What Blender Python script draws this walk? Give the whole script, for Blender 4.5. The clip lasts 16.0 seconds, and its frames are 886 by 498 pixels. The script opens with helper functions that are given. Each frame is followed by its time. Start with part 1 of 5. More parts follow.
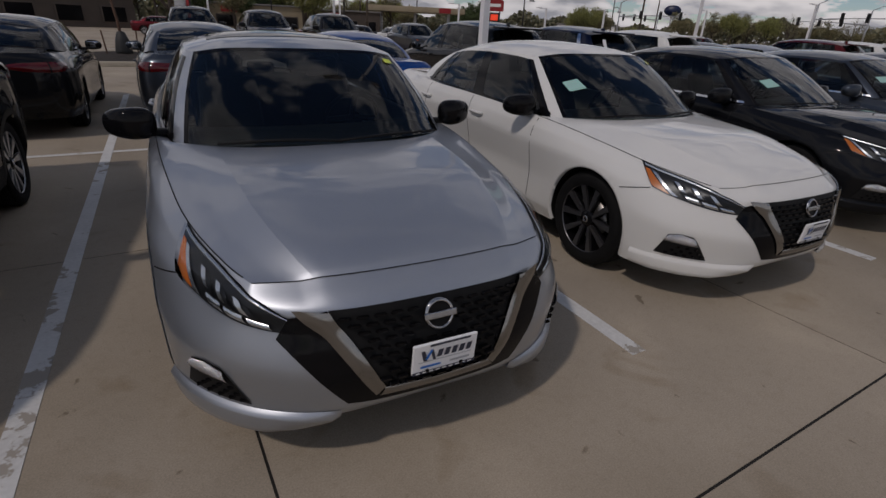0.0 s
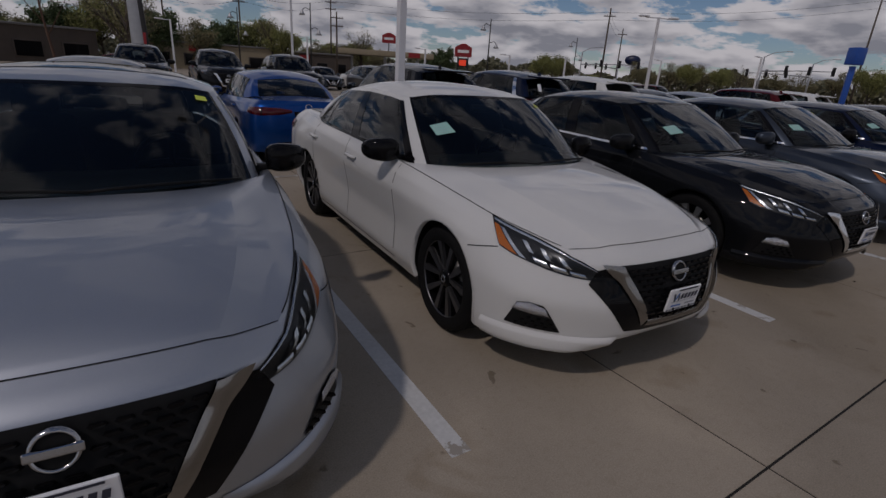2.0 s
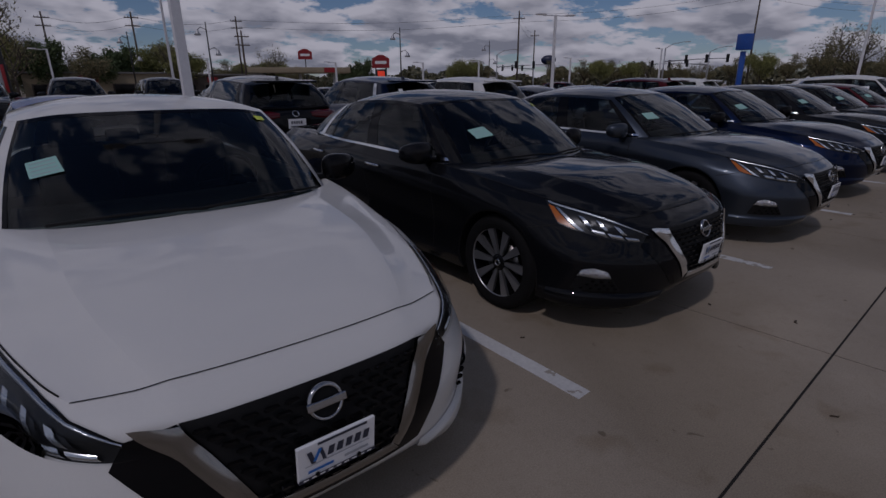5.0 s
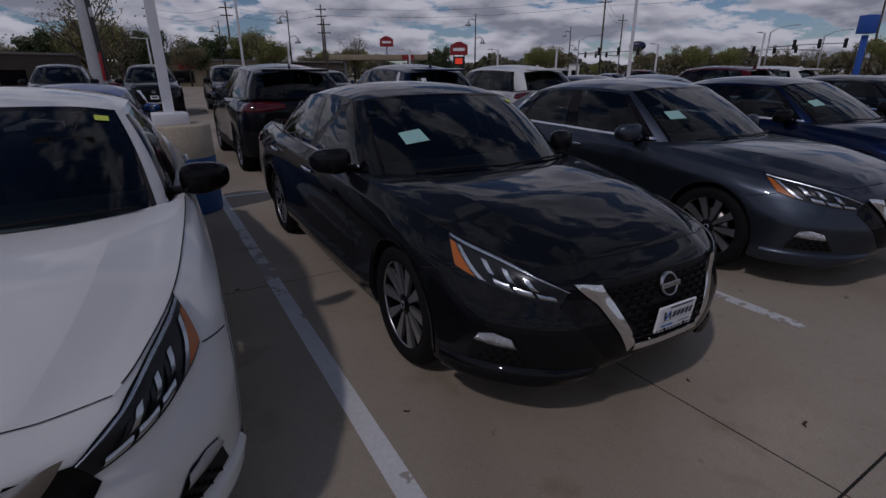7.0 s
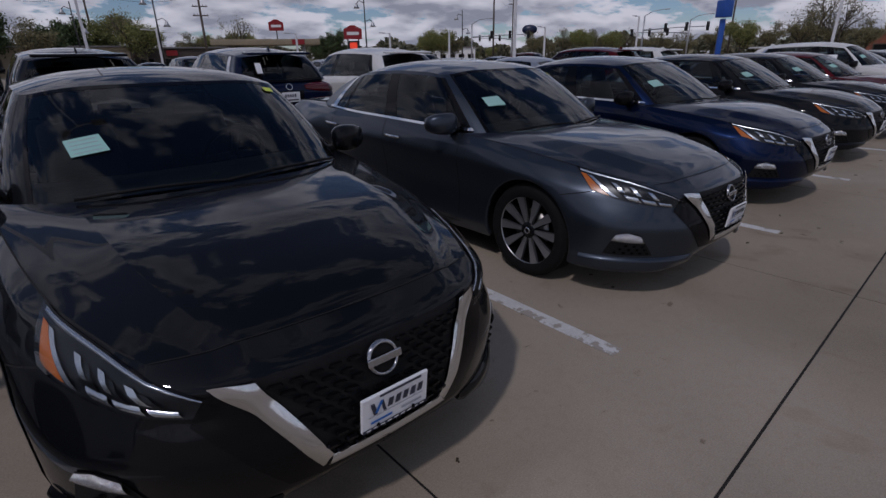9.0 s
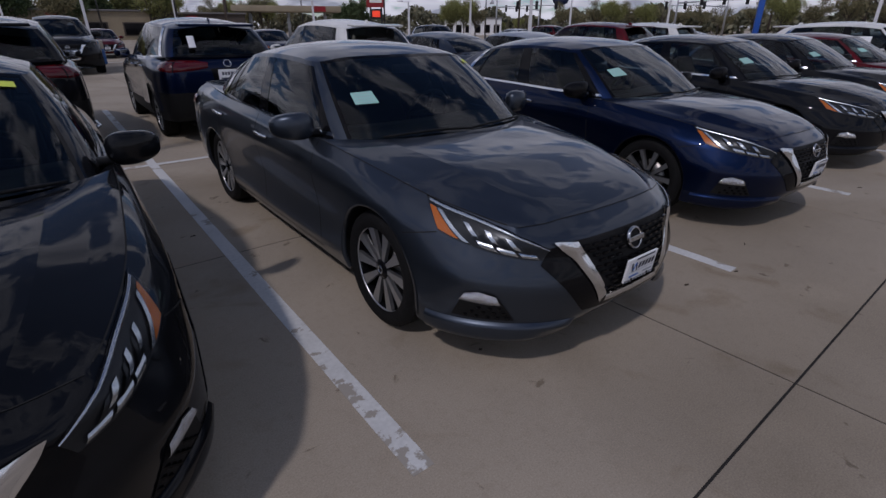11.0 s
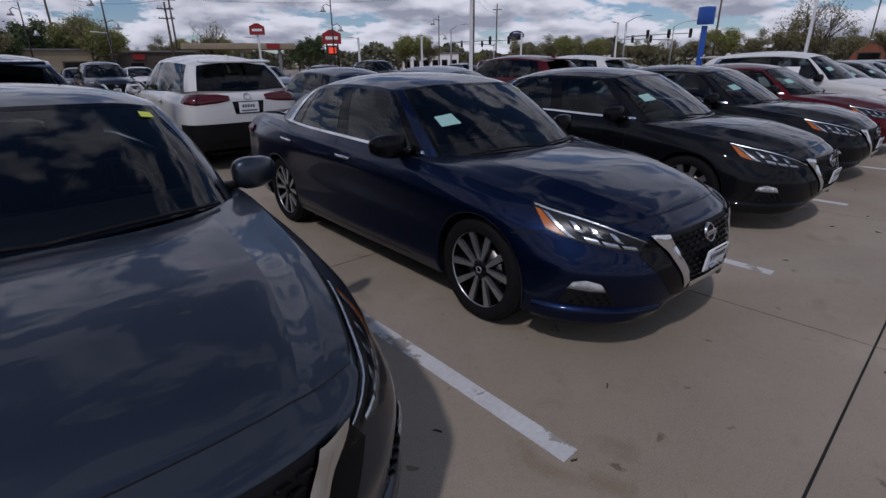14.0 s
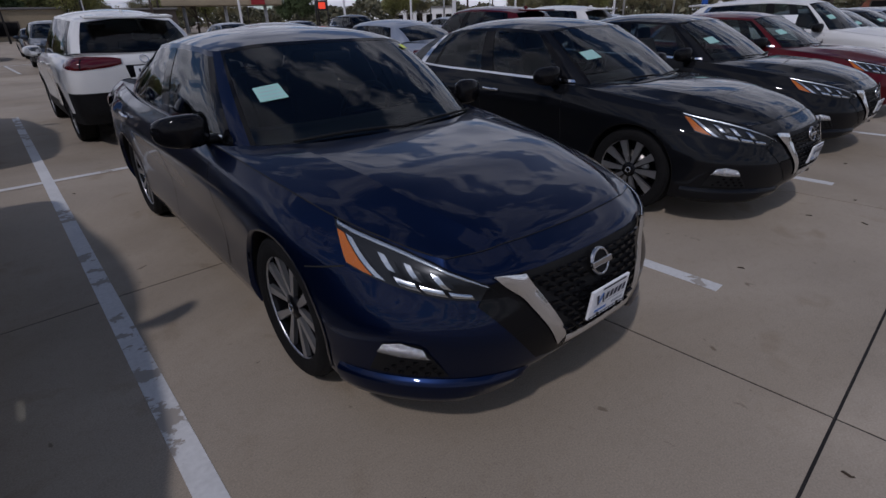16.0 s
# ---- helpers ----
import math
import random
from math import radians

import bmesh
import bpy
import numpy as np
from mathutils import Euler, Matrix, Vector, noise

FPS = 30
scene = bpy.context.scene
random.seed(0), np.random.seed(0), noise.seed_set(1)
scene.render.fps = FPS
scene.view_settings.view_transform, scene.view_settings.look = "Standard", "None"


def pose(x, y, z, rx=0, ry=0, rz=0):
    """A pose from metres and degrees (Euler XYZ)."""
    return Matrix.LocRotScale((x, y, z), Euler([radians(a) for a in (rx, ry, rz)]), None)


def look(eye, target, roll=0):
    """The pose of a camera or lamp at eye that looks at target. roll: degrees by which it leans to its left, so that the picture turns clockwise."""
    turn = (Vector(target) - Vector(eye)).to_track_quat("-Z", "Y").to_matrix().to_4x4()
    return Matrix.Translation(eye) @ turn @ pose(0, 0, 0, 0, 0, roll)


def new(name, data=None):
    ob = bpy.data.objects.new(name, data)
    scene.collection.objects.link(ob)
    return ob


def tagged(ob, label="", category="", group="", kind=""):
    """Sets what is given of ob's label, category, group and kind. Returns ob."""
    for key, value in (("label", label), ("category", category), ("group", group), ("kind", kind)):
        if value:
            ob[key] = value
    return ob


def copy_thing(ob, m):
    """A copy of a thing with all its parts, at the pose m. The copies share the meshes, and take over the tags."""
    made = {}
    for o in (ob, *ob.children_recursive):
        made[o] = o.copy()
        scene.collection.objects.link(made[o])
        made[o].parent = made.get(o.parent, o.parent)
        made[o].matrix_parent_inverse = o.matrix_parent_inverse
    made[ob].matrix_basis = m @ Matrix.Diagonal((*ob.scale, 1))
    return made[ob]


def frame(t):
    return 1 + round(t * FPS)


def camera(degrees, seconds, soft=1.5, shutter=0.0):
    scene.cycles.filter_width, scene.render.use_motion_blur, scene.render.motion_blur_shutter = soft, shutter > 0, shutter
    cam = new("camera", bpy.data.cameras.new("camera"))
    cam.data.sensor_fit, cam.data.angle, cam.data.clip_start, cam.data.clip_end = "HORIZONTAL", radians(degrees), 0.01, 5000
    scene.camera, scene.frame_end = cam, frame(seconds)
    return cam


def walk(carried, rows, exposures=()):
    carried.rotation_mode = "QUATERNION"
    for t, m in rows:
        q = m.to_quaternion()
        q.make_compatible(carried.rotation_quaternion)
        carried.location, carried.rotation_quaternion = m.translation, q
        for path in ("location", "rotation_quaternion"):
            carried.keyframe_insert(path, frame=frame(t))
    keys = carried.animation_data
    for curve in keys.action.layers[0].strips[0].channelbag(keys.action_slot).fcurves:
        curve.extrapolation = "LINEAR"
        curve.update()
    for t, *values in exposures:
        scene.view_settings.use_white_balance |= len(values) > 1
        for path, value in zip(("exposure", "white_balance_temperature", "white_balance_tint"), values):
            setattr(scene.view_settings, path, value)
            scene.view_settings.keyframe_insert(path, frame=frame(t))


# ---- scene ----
cam = camera(83.5, 16.0)
PATH = [
    (0, (-0.732, -1.529, 1.536), (0.212, 0.036, 0.722), 2.6),
    (0.5, (-0.506, -1.529, 1.53), (0.479, 0.038, 0.773), 2.0),
    (1, (-0.231, -1.441, 1.54), (0.814, 0.106, 0.824), 3.4),
    (1.5, (-0.021, -1.448, 1.532), (1.081, 0.075, 0.85), 3.7),
    (2, (0.246, -1.539, 1.537), (1.303, 0.023, 0.871), 3.7),
    (2.5, (0.473, -1.562, 1.518), (1.519, -0.001, 0.834), 0.1),
    (3, (0.795, -1.454, 1.525), (2.0, 0.016, 0.903), 2.1),
    (3.5, (1.11, -1.42, 1.512), (2.403, -0.024, 0.897), 0.5),
    (4, (1.45, -1.473, 1.53), (2.628, 0.012, 0.893), 0.3),
    (4.5, (1.762, -1.44, 1.506), (2.945, 0.045, 0.876), 0.6),
    (5, (2.12, -1.364, 1.5), (3.357, 0.077, 0.874), -0.5),
    (7.5, (3.663, -1.362, 1.534), (4.623, 0.263, 0.872), -0.4),
    (8, (3.919, -1.402, 1.542), (4.922, 0.225, 0.955), -1.9),
    (8.5, (4.259, -1.267, 1.514), (5.447, 0.193, 0.838), 2.0),
    (9, (4.604, -1.253, 1.488), (5.854, 0.131, 0.766), -1.0),
    (11.5, (6.29, -1.325, 1.574), (7.44, 0.09, 0.747), 0.3),
    (12, (6.611, -1.193, 1.576), (7.88, 0.156, 0.821), 1.3),
    (12.5, (7.003, -1.147, 1.542), (8.281, 0.21, 0.816), 0.4),
    (13, (7.342, -1.18, 1.549), (8.49, 0.298, 0.843), 2.1),
    (13.5, (7.694, -1.099, 1.528), (8.836, 0.374, 0.803), 0.7),
    (14, (8.052, -1.028, 1.543), (9.326, 0.343, 0.838), -0.6),
    (14.5, (8.428, -1.064, 1.539), (9.675, 0.33, 0.83), -0.5),
    (15, (8.758, -1.012, 1.521), (9.948, 0.416, 0.782), 0.4),
    (15.5, (9.08, -0.888, 1.497), (10.326, 0.459, 0.701), -0.6),
    (16, (9.361, -0.958, 1.494), (10.588, 0.374, 0.646), -1.4),
]
EXPO = [(0, -1.36, 6600, 16), (0.7, -1.5, 6520, 16.5), (1.5, -1.67, 6450, 17), (2.5, -2.05, 6300, 20), (3.5, -2.27, 6150, 22), (5, -2.17, 5900, 23), (7.5, -1.8, 5900, 21), (9, -1.5, 5880, 20.5), (13, -1.13, 5880, 19), (16, -1.2, 5830, 18)]
walk(cam, [(t, look(eye, target, roll)) for t, eye, target, roll in PATH], EXPO)

# ---- world, sun ----
SUN_EL, SUN_AZ = 51.0, 248.0          # degrees; azimuth clockwise from +y
world = bpy.data.worlds.new("sky")
scene.world = world
world.use_nodes = True
wt = world.node_tree
for n in list(wt.nodes):
    wt.nodes.remove(n)


def wn(kind, **kw):
    n = wt.nodes.new(kind)
    for k, v in kw.items():
        n.inputs[k].default_value = v
    return n


def wmath(op, a, b=None):
    n = wt.nodes.new("ShaderNodeMath")
    n.operation = op
    for i, v in enumerate((a, b)):
        if v is None:
            continue
        if isinstance(v, (int, float)):
            n.inputs[i].default_value = v
        else:
            wt.links.new(v, n.inputs[i])
    return n.outputs[0]


sky = wt.nodes.new("ShaderNodeTexSky")
sky.sky_type = "NISHITA"
sky.sun_disc = False
sky.sun_elevation = radians(SUN_EL)
sky.sun_rotation = radians(SUN_AZ)
sky.air_density, sky.dust_density, sky.ozone_density = 1.0, 0.15, 2.5
tc = wt.nodes.new("ShaderNodeTexCoord")
sep = wt.nodes.new("ShaderNodeSeparateXYZ")
wt.links.new(tc.outputs["Generated"], sep.inputs[0])
zc = wmath("ADD", wmath("MULTIPLY", wmath("MAXIMUM", sep.outputs[2], 0.0), 1.4), 0.36)
comb = wt.nodes.new("ShaderNodeCombineXYZ")
wt.links.new(wmath("DIVIDE", sep.outputs[0], zc), comb.inputs[0])
wt.links.new(wmath("DIVIDE", sep.outputs[1], zc), comb.inputs[1])
cl = wn("ShaderNodeTexNoise", Scale=3.6, Detail=9.0, Roughness=0.60, Distortion=0.0)
wt.links.new(comb.outputs[0], cl.inputs["Vector"])
mask = wt.nodes.new("ShaderNodeValToRGB")
mask.color_ramp.elements[0].position, mask.color_ramp.elements[1].position = 0.40, 0.455
# seen edge-on, the clouds close up towards the horizon and open overhead
wt.links.new(wmath("SUBTRACT", cl.outputs["Fac"], wmath("MULTIPLY", sep.outputs[2], 0.115)), mask.inputs[0])
# the cloud mass higher up shades the flat bases below it
up = wt.nodes.new("ShaderNodeVectorMath")
up.operation = "SCALE"
up.inputs["Scale"].default_value = 0.962
wt.links.new(comb.outputs[0], up.inputs[0])
cl2 = wn("ShaderNodeTexNoise", Scale=3.6, Detail=7.0, Roughness=0.52, Distortion=0.0)
wt.links.new(up.outputs[0], cl2.inputs["Vector"])
shade = wt.nodes.new("ShaderNodeValToRGB")
shade.color_ramp.elements[0].position, shade.color_ramp.elements[1].position = 0.44, 0.62
shade.color_ramp.elements[0].color = (15.0, 14.9, 14.9, 1)
shade.color_ramp.elements[1].color = (6.2, 6.5, 7.2, 1)
wt.links.new(cl2.outputs["Fac"], shade.inputs[0])
mx = wt.nodes.new("ShaderNodeMixRGB")
wt.links.new(mask.outputs[0], mx.inputs[0])
gain = wt.nodes.new("ShaderNodeMixRGB")
gain.blend_type = "MULTIPLY"
gain.inputs[0].default_value = 1.0
gain.inputs[2].default_value = (1.05, 1.15, 1.25, 1)
wt.links.new(sky.outputs[0], gain.inputs[1])
wt.links.new(gain.outputs[0], mx.inputs[1])
wt.links.new(shade.outputs[0], mx.inputs[2])
bg = wn("ShaderNodeBackground", Strength=0.1)
wt.links.new(mx.outputs[0], bg.inputs[0])
wo = wt.nodes.new("ShaderNodeOutputWorld")
wt.links.new(bg.outputs[0], wo.inputs[0])

sun = new("sun", bpy.data.lights.new("sun", "SUN"))
sun.data.energy, sun.data.angle, sun.data.color = 2.7, radians(2.5), (1.0, 0.92, 0.82)
sun_dir = Vector((math.sin(radians(SUN_AZ)) * math.cos(radians(SUN_EL)),
                  math.cos(radians(SUN_AZ)) * math.cos(radians(SUN_EL)), math.sin(radians(SUN_EL))))
sun.matrix_world = look(sun_dir * 50, (0, 0, 0))

# ---- materials ----


def mat(name, color, rough=0.5, metal=0.0, coat=0.0, noise_scale=0.0, amount=0.0, bump=0.0, fine=0.0, emit=0.0, world_pos=False):
    """Principled material with two scales of noise in colour and relief."""
    m = bpy.data.materials.new(name)
    m.use_nodes = True
    nt = m.node_tree
    b = nt.nodes["Principled BSDF"]
    b.inputs["Base Color"].default_value = (*color, 1)
    b.inputs["Roughness"].default_value = rough
    b.inputs["Metallic"].default_value = metal
    b.inputs["Coat Weight"].default_value = coat
    b.inputs["Coat Roughness"].default_value = 0.02
    b.inputs["Coat IOR"].default_value = 1.29
    if emit:
        b.inputs["Emission Color"].default_value = (*color, 1)
        b.inputs["Emission Strength"].default_value = emit
    if noise_scale:
        geo = nt.nodes.new("ShaderNodeTexCoord")
        gpos = nt.nodes.new("ShaderNodeNewGeometry")
        n1 = nt.nodes.new("ShaderNodeTexNoise")
        n1.inputs["Scale"].default_value, n1.inputs["Detail"].default_value = noise_scale, 6
        n2 = nt.nodes.new("ShaderNodeTexNoise")
        n2.inputs["Scale"].default_value, n2.inputs["Detail"].default_value = (fine or noise_scale * 14), 4
        add = nt.nodes.new("ShaderNodeMath")
        add.operation = "ADD"
        for i, n in enumerate((n1, n2)):
            nt.links.new((gpos.outputs["Position"] if world_pos else geo.outputs["Object"]), n.inputs["Vector"])
            nt.links.new(n.outputs["Fac"], add.inputs[i])
        ramp = nt.nodes.new("ShaderNodeValToRGB")
        ramp.color_ramp.elements[0].position, ramp.color_ramp.elements[1].position = 0.35, 0.68
        ramp.color_ramp.elements[0].color = (*[c * (1 - amount) for c in color], 1)
        ramp.color_ramp.elements[1].color = (*[min(1, c * (1 + amount)) for c in color], 1)
        half = nt.nodes.new("ShaderNodeMath")
        half.operation = "MULTIPLY"
        half.inputs[1].default_value = 0.5
        nt.links.new(add.outputs[0], half.inputs[0])
        nt.links.new(half.outputs[0], ramp.inputs[0])
        nt.links.new(ramp.outputs[0], b.inputs["Base Color"])
        if bump:
            bp = nt.nodes.new("ShaderNodeBump")
            bp.inputs["Strength"].default_value = bump
            bp.inputs["Distance"].default_value = 0.01
            nt.links.new(n2.outputs["Fac"], bp.inputs["Height"])
            nt.links.new(bp.outputs[0], b.inputs["Normal"])
    return m


def glass_mat(name, tint, ior=1.5, gloss=1.0):
    m = bpy.data.materials.new(name)
    m.use_nodes = True
    nt = m.node_tree
    nt.nodes.remove(nt.nodes["Principled BSDF"])
    tr = nt.nodes.new("ShaderNodeBsdfTransparent")
    tr.inputs[0].default_value = (*tint, 1)
    gl = nt.nodes.new("ShaderNodeBsdfGlossy")
    gl.inputs["Roughness"].default_value = 0.01
    gl.inputs[0].default_value = (gloss, gloss, gloss, 1)
    fr = nt.nodes.new("ShaderNodeFresnel")
    fr.inputs[0].default_value = ior
    mixs = nt.nodes.new("ShaderNodeMixShader")
    nt.links.new(fr.outputs[0], mixs.inputs[0])
    nt.links.new(tr.outputs[0], mixs.inputs[1])
    nt.links.new(gl.outputs[0], mixs.inputs[2])
    nt.links.new(mixs.outputs[0], nt.nodes["Material Output"].inputs[0])
    return m


def paint(name, color, metal=0.6, rough=0.38):
    """Car paint: flake layer under a clear coat, a little road dust."""
    m = mat(name, color, rough, metal, 1.0)
    m.node_tree.nodes["Principled BSDF"].inputs["Specular IOR Level"].default_value = 0.05
    nt = m.node_tree
    b = nt.nodes["Principled BSDF"]
    co = nt.nodes.new("ShaderNodeTexCoord")
    fl = nt.nodes.new("ShaderNodeTexNoise")
    fl.inputs["Scale"].default_value, fl.inputs["Detail"].default_value = 900, 1
    nt.links.new(co.outputs["Object"], fl.inputs["Vector"])
    du = nt.nodes.new("ShaderNodeTexNoise")
    du.inputs["Scale"].default_value, du.inputs["Detail"].default_value = 2.2, 8
    nt.links.new(co.outputs["Object"], du.inputs["Vector"])
    hsv = nt.nodes.new("ShaderNodeHueSaturation")
    hsv.inputs["Color"].default_value = (*color, 1)
    mr = nt.nodes.new("ShaderNodeMapRange")
    mr.inputs[3].default_value, mr.inputs[4].default_value = 0.8, 1.2
    nt.links.new(fl.outputs["Fac"], mr.inputs[0])
    nt.links.new(mr.outputs[0], hsv.inputs["Value"])
    nt.links.new(hsv.outputs[0], b.inputs["Base Color"])
    m2 = nt.nodes.new("ShaderNodeMapRange")
    m2.inputs[1].default_value, m2.inputs[2].default_value = 0.35, 0.75
    m2.inputs[3].default_value, m2.inputs[4].default_value = 0.006, 0.035
    nt.links.new(du.outputs["Fac"], m2.inputs[0])
    nt.links.new(m2.outputs[0], b.inputs["Coat Roughness"])
    return m


P_SILVER = paint("silver_paint", (0.40, 0.43, 0.48), 0.85, 0.42)
P_WHITE = paint("pearl_white_paint", (0.66, 0.66, 0.645), 0.0, 0.4)
P_BLACK = paint("black_paint", (0.004, 0.0045, 0.006), 0.0, 0.5)
P_GREY = paint("gunmetal_paint", (0.046, 0.056, 0.074), 0.8, 0.34)
P_NAVY = paint("navy_paint", (0.0035, 0.009, 0.034), 0.75, 0.34)
P_BLUE = paint("bright_blue_paint", (0.006, 0.06, 0.26), 0.65, 0.36)
P_RED = paint("dark_red_paint", (0.085, 0.005, 0.009), 0.5, 0.4)
M_TRIM = mat("black_trim", (0.005, 0.005, 0.006), 0.06, 0, 0.0)
M_ROUGH = mat("black_plastic", (0.009, 0.009, 0.0095), 0.55, 0, 0, 30, 0.3, 0.15)
M_CHROME = mat("chrome", (0.72, 0.73, 0.75), 0.11, 1.0)
M_DKCHROME = mat("dark_chrome", (0.30, 0.29, 0.28), 0.14, 1.0)
M_RIM = mat("machined_alloy", (0.46, 0.47, 0.49), 0.34, 0.9)
M_RIMDARK = mat("dark_alloy", (0.16, 0.16, 0.17), 0.36, 0.9)
M_TYRE = mat("tyre_rubber", (0.008, 0.008, 0.0085), 0.8, 0, 0, 25, 0.35, 0.3)
M_BADGE = mat("badge_chrome", (0.42, 0.42, 0.43), 0.16, 1.0)
M_GLASS = glass_mat("tinted_glass", (0.42, 0.48, 0.48), 1.43)
M_CLEAR = glass_mat("clear_lens", (0.92, 0.94, 0.95), 1.15, 0.5)
M_FOG = mat("fog_lamp_lens", (0.62, 0.63, 0.65), 0.22, 0.85, 0, 60, 0.35, 0.5)
M_AMBER = mat("amber_reflector", (0.52, 0.13, 0.015), 0.25, 0.0, 0.2)
M_LED = mat("lamp_reflector", (0.60, 0.62, 0.65), 0.25, 0.9)
M_DARK = mat("lamp_housing", (0.022, 0.023, 0.026), 0.3, 0.5)
M_REDLENS = mat("red_lens", (0.07, 0.003, 0.005), 0.1, 0, 0.3)
M_CLOTH = mat("charcoal_cloth", (0.016, 0.016, 0.018), 0.9, 0, 0, 60, 0.3, 0.3)
M_DASH = mat("dash_vinyl", (0.012, 0.012, 0.013), 0.65, 0, 0, 80, 0.2, 0.2)
M_PAPER = mat("pale_green_paper", (0.32, 0.57, 0.52), 0.8)
M_YELLOW = mat("yellow_green_tag", (0.62, 0.72, 0.10), 0.7)
M_PLATE = mat("white_plate", (0.82, 0.83, 0.85), 0.35)
M_INK = mat("dark_ink", (0.03, 0.035, 0.06), 0.5)
M_INKBLUE = mat("blue_ink", (0.02, 0.16, 0.55), 0.5)
M_INKGREY = mat("grey_ink", (0.4, 0.42, 0.46), 0.5)
for dull in (M_TYRE, M_TRIM, M_ROUGH):
    dull.node_tree.nodes["Principled BSDF"].inputs["Specular IOR Level"].default_value = 0.16
M_SEAM = mat("shut_gap", (0.006, 0.006, 0.006), 0.9)
M_DISC = mat("brake_disc", (0.25, 0.24, 0.23), 0.4, 0.9)

# ---- mesh helpers ----


def finish(name, bm, material, parent=None, label="", smooth=True):
    me = bpy.data.meshes.new(name)
    bm.to_mesh(me)
    bm.free()
    if smooth:
        me.polygons.foreach_set("use_smooth", [True] * len(me.polygons))
    ob = new(name, me)
    if material:
        me.materials.append(material)
        ob.material_slots[0].link = "OBJECT"
        ob.material_slots[0].material = material
    if parent:
        ob.parent = parent
    if label:
        ob["label"] = label
    return ob


def part(name, bm, material, parent, label="", smooth=True):
    return finish(name, bm, material, parent, label, smooth)


def thing(name, m, label, category, group="", kind=""):
    ob = new(name)
    ob.matrix_world = m
    return tagged(ob, label, category, group, kind)


def grid(P, keep=None, flip=False, bm=None, sharp=()):
    """A bmesh from an array of points [n, m, 3]; keep masks the quads."""
    bm = bm or bmesh.new()
    n, m = P.shape[:2]
    used = {}

    def v(i, j):
        if (i, j) not in used:
            used[i, j] = bm.verts.new(P[i, j])
        return used[i, j]
    for i in range(n - 1):
        for j in range(m - 1):
            if keep is not None and not keep[i, j]:
                continue
            q = [v(i, j), v(i + 1, j), v(i + 1, j + 1), v(i, j + 1)]
            bm.faces.new(q[::-1] if flip else q)
    for j in sharp:
        for i in range(n - 1):
            e = bm.edges.get((used[i, j], used[i + 1, j]))
            if e:
                e.smooth = False
    return bm


def box(bm, c, s, rot=None, taper=1.0):
    """A box of size s about c; taper narrows its top."""
    vs = []
    for z in (-1, 1):
        k = 1.0 if z < 0 else taper
        for x, y in ((-1, -1), (1, -1), (1, 1), (-1, 1)):
            p = Vector((x * s[0] / 2 * k, y * s[1] / 2 * k, z * s[2] / 2))
            if rot is not None:
                p = rot @ p
            vs.append(bm.verts.new(p + Vector(c)))
    for f in ((3, 2, 1, 0), (4, 5, 6, 7), (0, 1, 5, 4), (1, 2, 6, 5), (2, 3, 7, 6), (3, 0, 4, 7)):
        bm.faces.new([vs[i] for i in f])
    return bm


def rbox(c, s, r, rot=None, taper=1.0, seg=2):
    """A box with rounded edges."""
    bm = box(bmesh.new(), (0, 0, 0), s, None, taper)
    bmesh.ops.bevel(bm, geom=bm.edges[:], offset=r, segments=seg, affect="EDGES", profile=0.5)
    if rot is not None:
        bmesh.ops.transform(bm, matrix=rot.to_4x4(), verts=bm.verts)
    bmesh.ops.translate(bm, vec=Vector(c), verts=bm.verts)
    return bm


def revolve(profile, seg=48, axis="x", bm=None):
    """Turns (radius, along) points round an axis."""
    bm = bm or bmesh.new()
    rings = []
    for k in range(seg):
        a = 2 * math.pi * k / seg
        ring = []
        for r, h in profile:
            p = (h, r * math.cos(a), r * math.sin(a)) if axis == "x" else (r * math.cos(a), r * math.sin(a), h)
            ring.append(bm.verts.new(p))
        rings.append(ring)
    for k in range(seg):
        a, b = rings[k], rings[(k + 1) % seg]
        for i in range(len(profile) - 1):
            bm.faces.new((a[i], a[i + 1], b[i + 1], b[i]))
    return bm


def tube(pts, r, seg=8, r2=None, bm=None, cap=True):
    """A round bar along points, tapering from r to r2."""
    bm = bm or bmesh.new()
    pts = [Vector(p) for p in pts]
    rings = []
    for i, p in enumerate(pts):
        d = (pts[min(i + 1, len(pts) - 1)] - pts[max(i - 1, 0)]).normalized()
        u = d.cross(Vector((0, 0, 1)) if abs(d.z) < 0.9 else Vector((1, 0, 0))).normalized()
        w = d.cross(u)
        k = r + ((r if r2 is None else r2) - r) * i / max(1, len(pts) - 1)
        rings.append([bm.verts.new(p + (u * math.cos(2 * math.pi * j / seg) + w * math.sin(2 * math.pi * j / seg)) * k) for j in range(seg)])
    for a, b in zip(rings, rings[1:]):
        for j in range(seg):
            bm.faces.new((a[j], a[(j + 1) % seg], b[(j + 1) % seg], b[j]))
    if cap:
        bm.faces.new(rings[0][::-1])
        bm.faces.new(rings[-1])
    return bm


def ribbon(pts, normals, width, bm=None):
    """A thin strip along points on a surface."""
    bm = bm or bmesh.new()
    prev = None
    for i, p in enumerate(pts):
        d = Vector(pts[min(i + 1, len(pts) - 1)]) - Vector(pts[max(i - 1, 0)])
        s = Vector(normals[i]).cross(d).normalized() * width / 2
        a, b = bm.verts.new(Vector(p) + s), bm.verts.new(Vector(p) - s)
        if prev:
            bm.faces.new((prev[0], prev[1], b, a))
        prev = (a, b)
    return bm


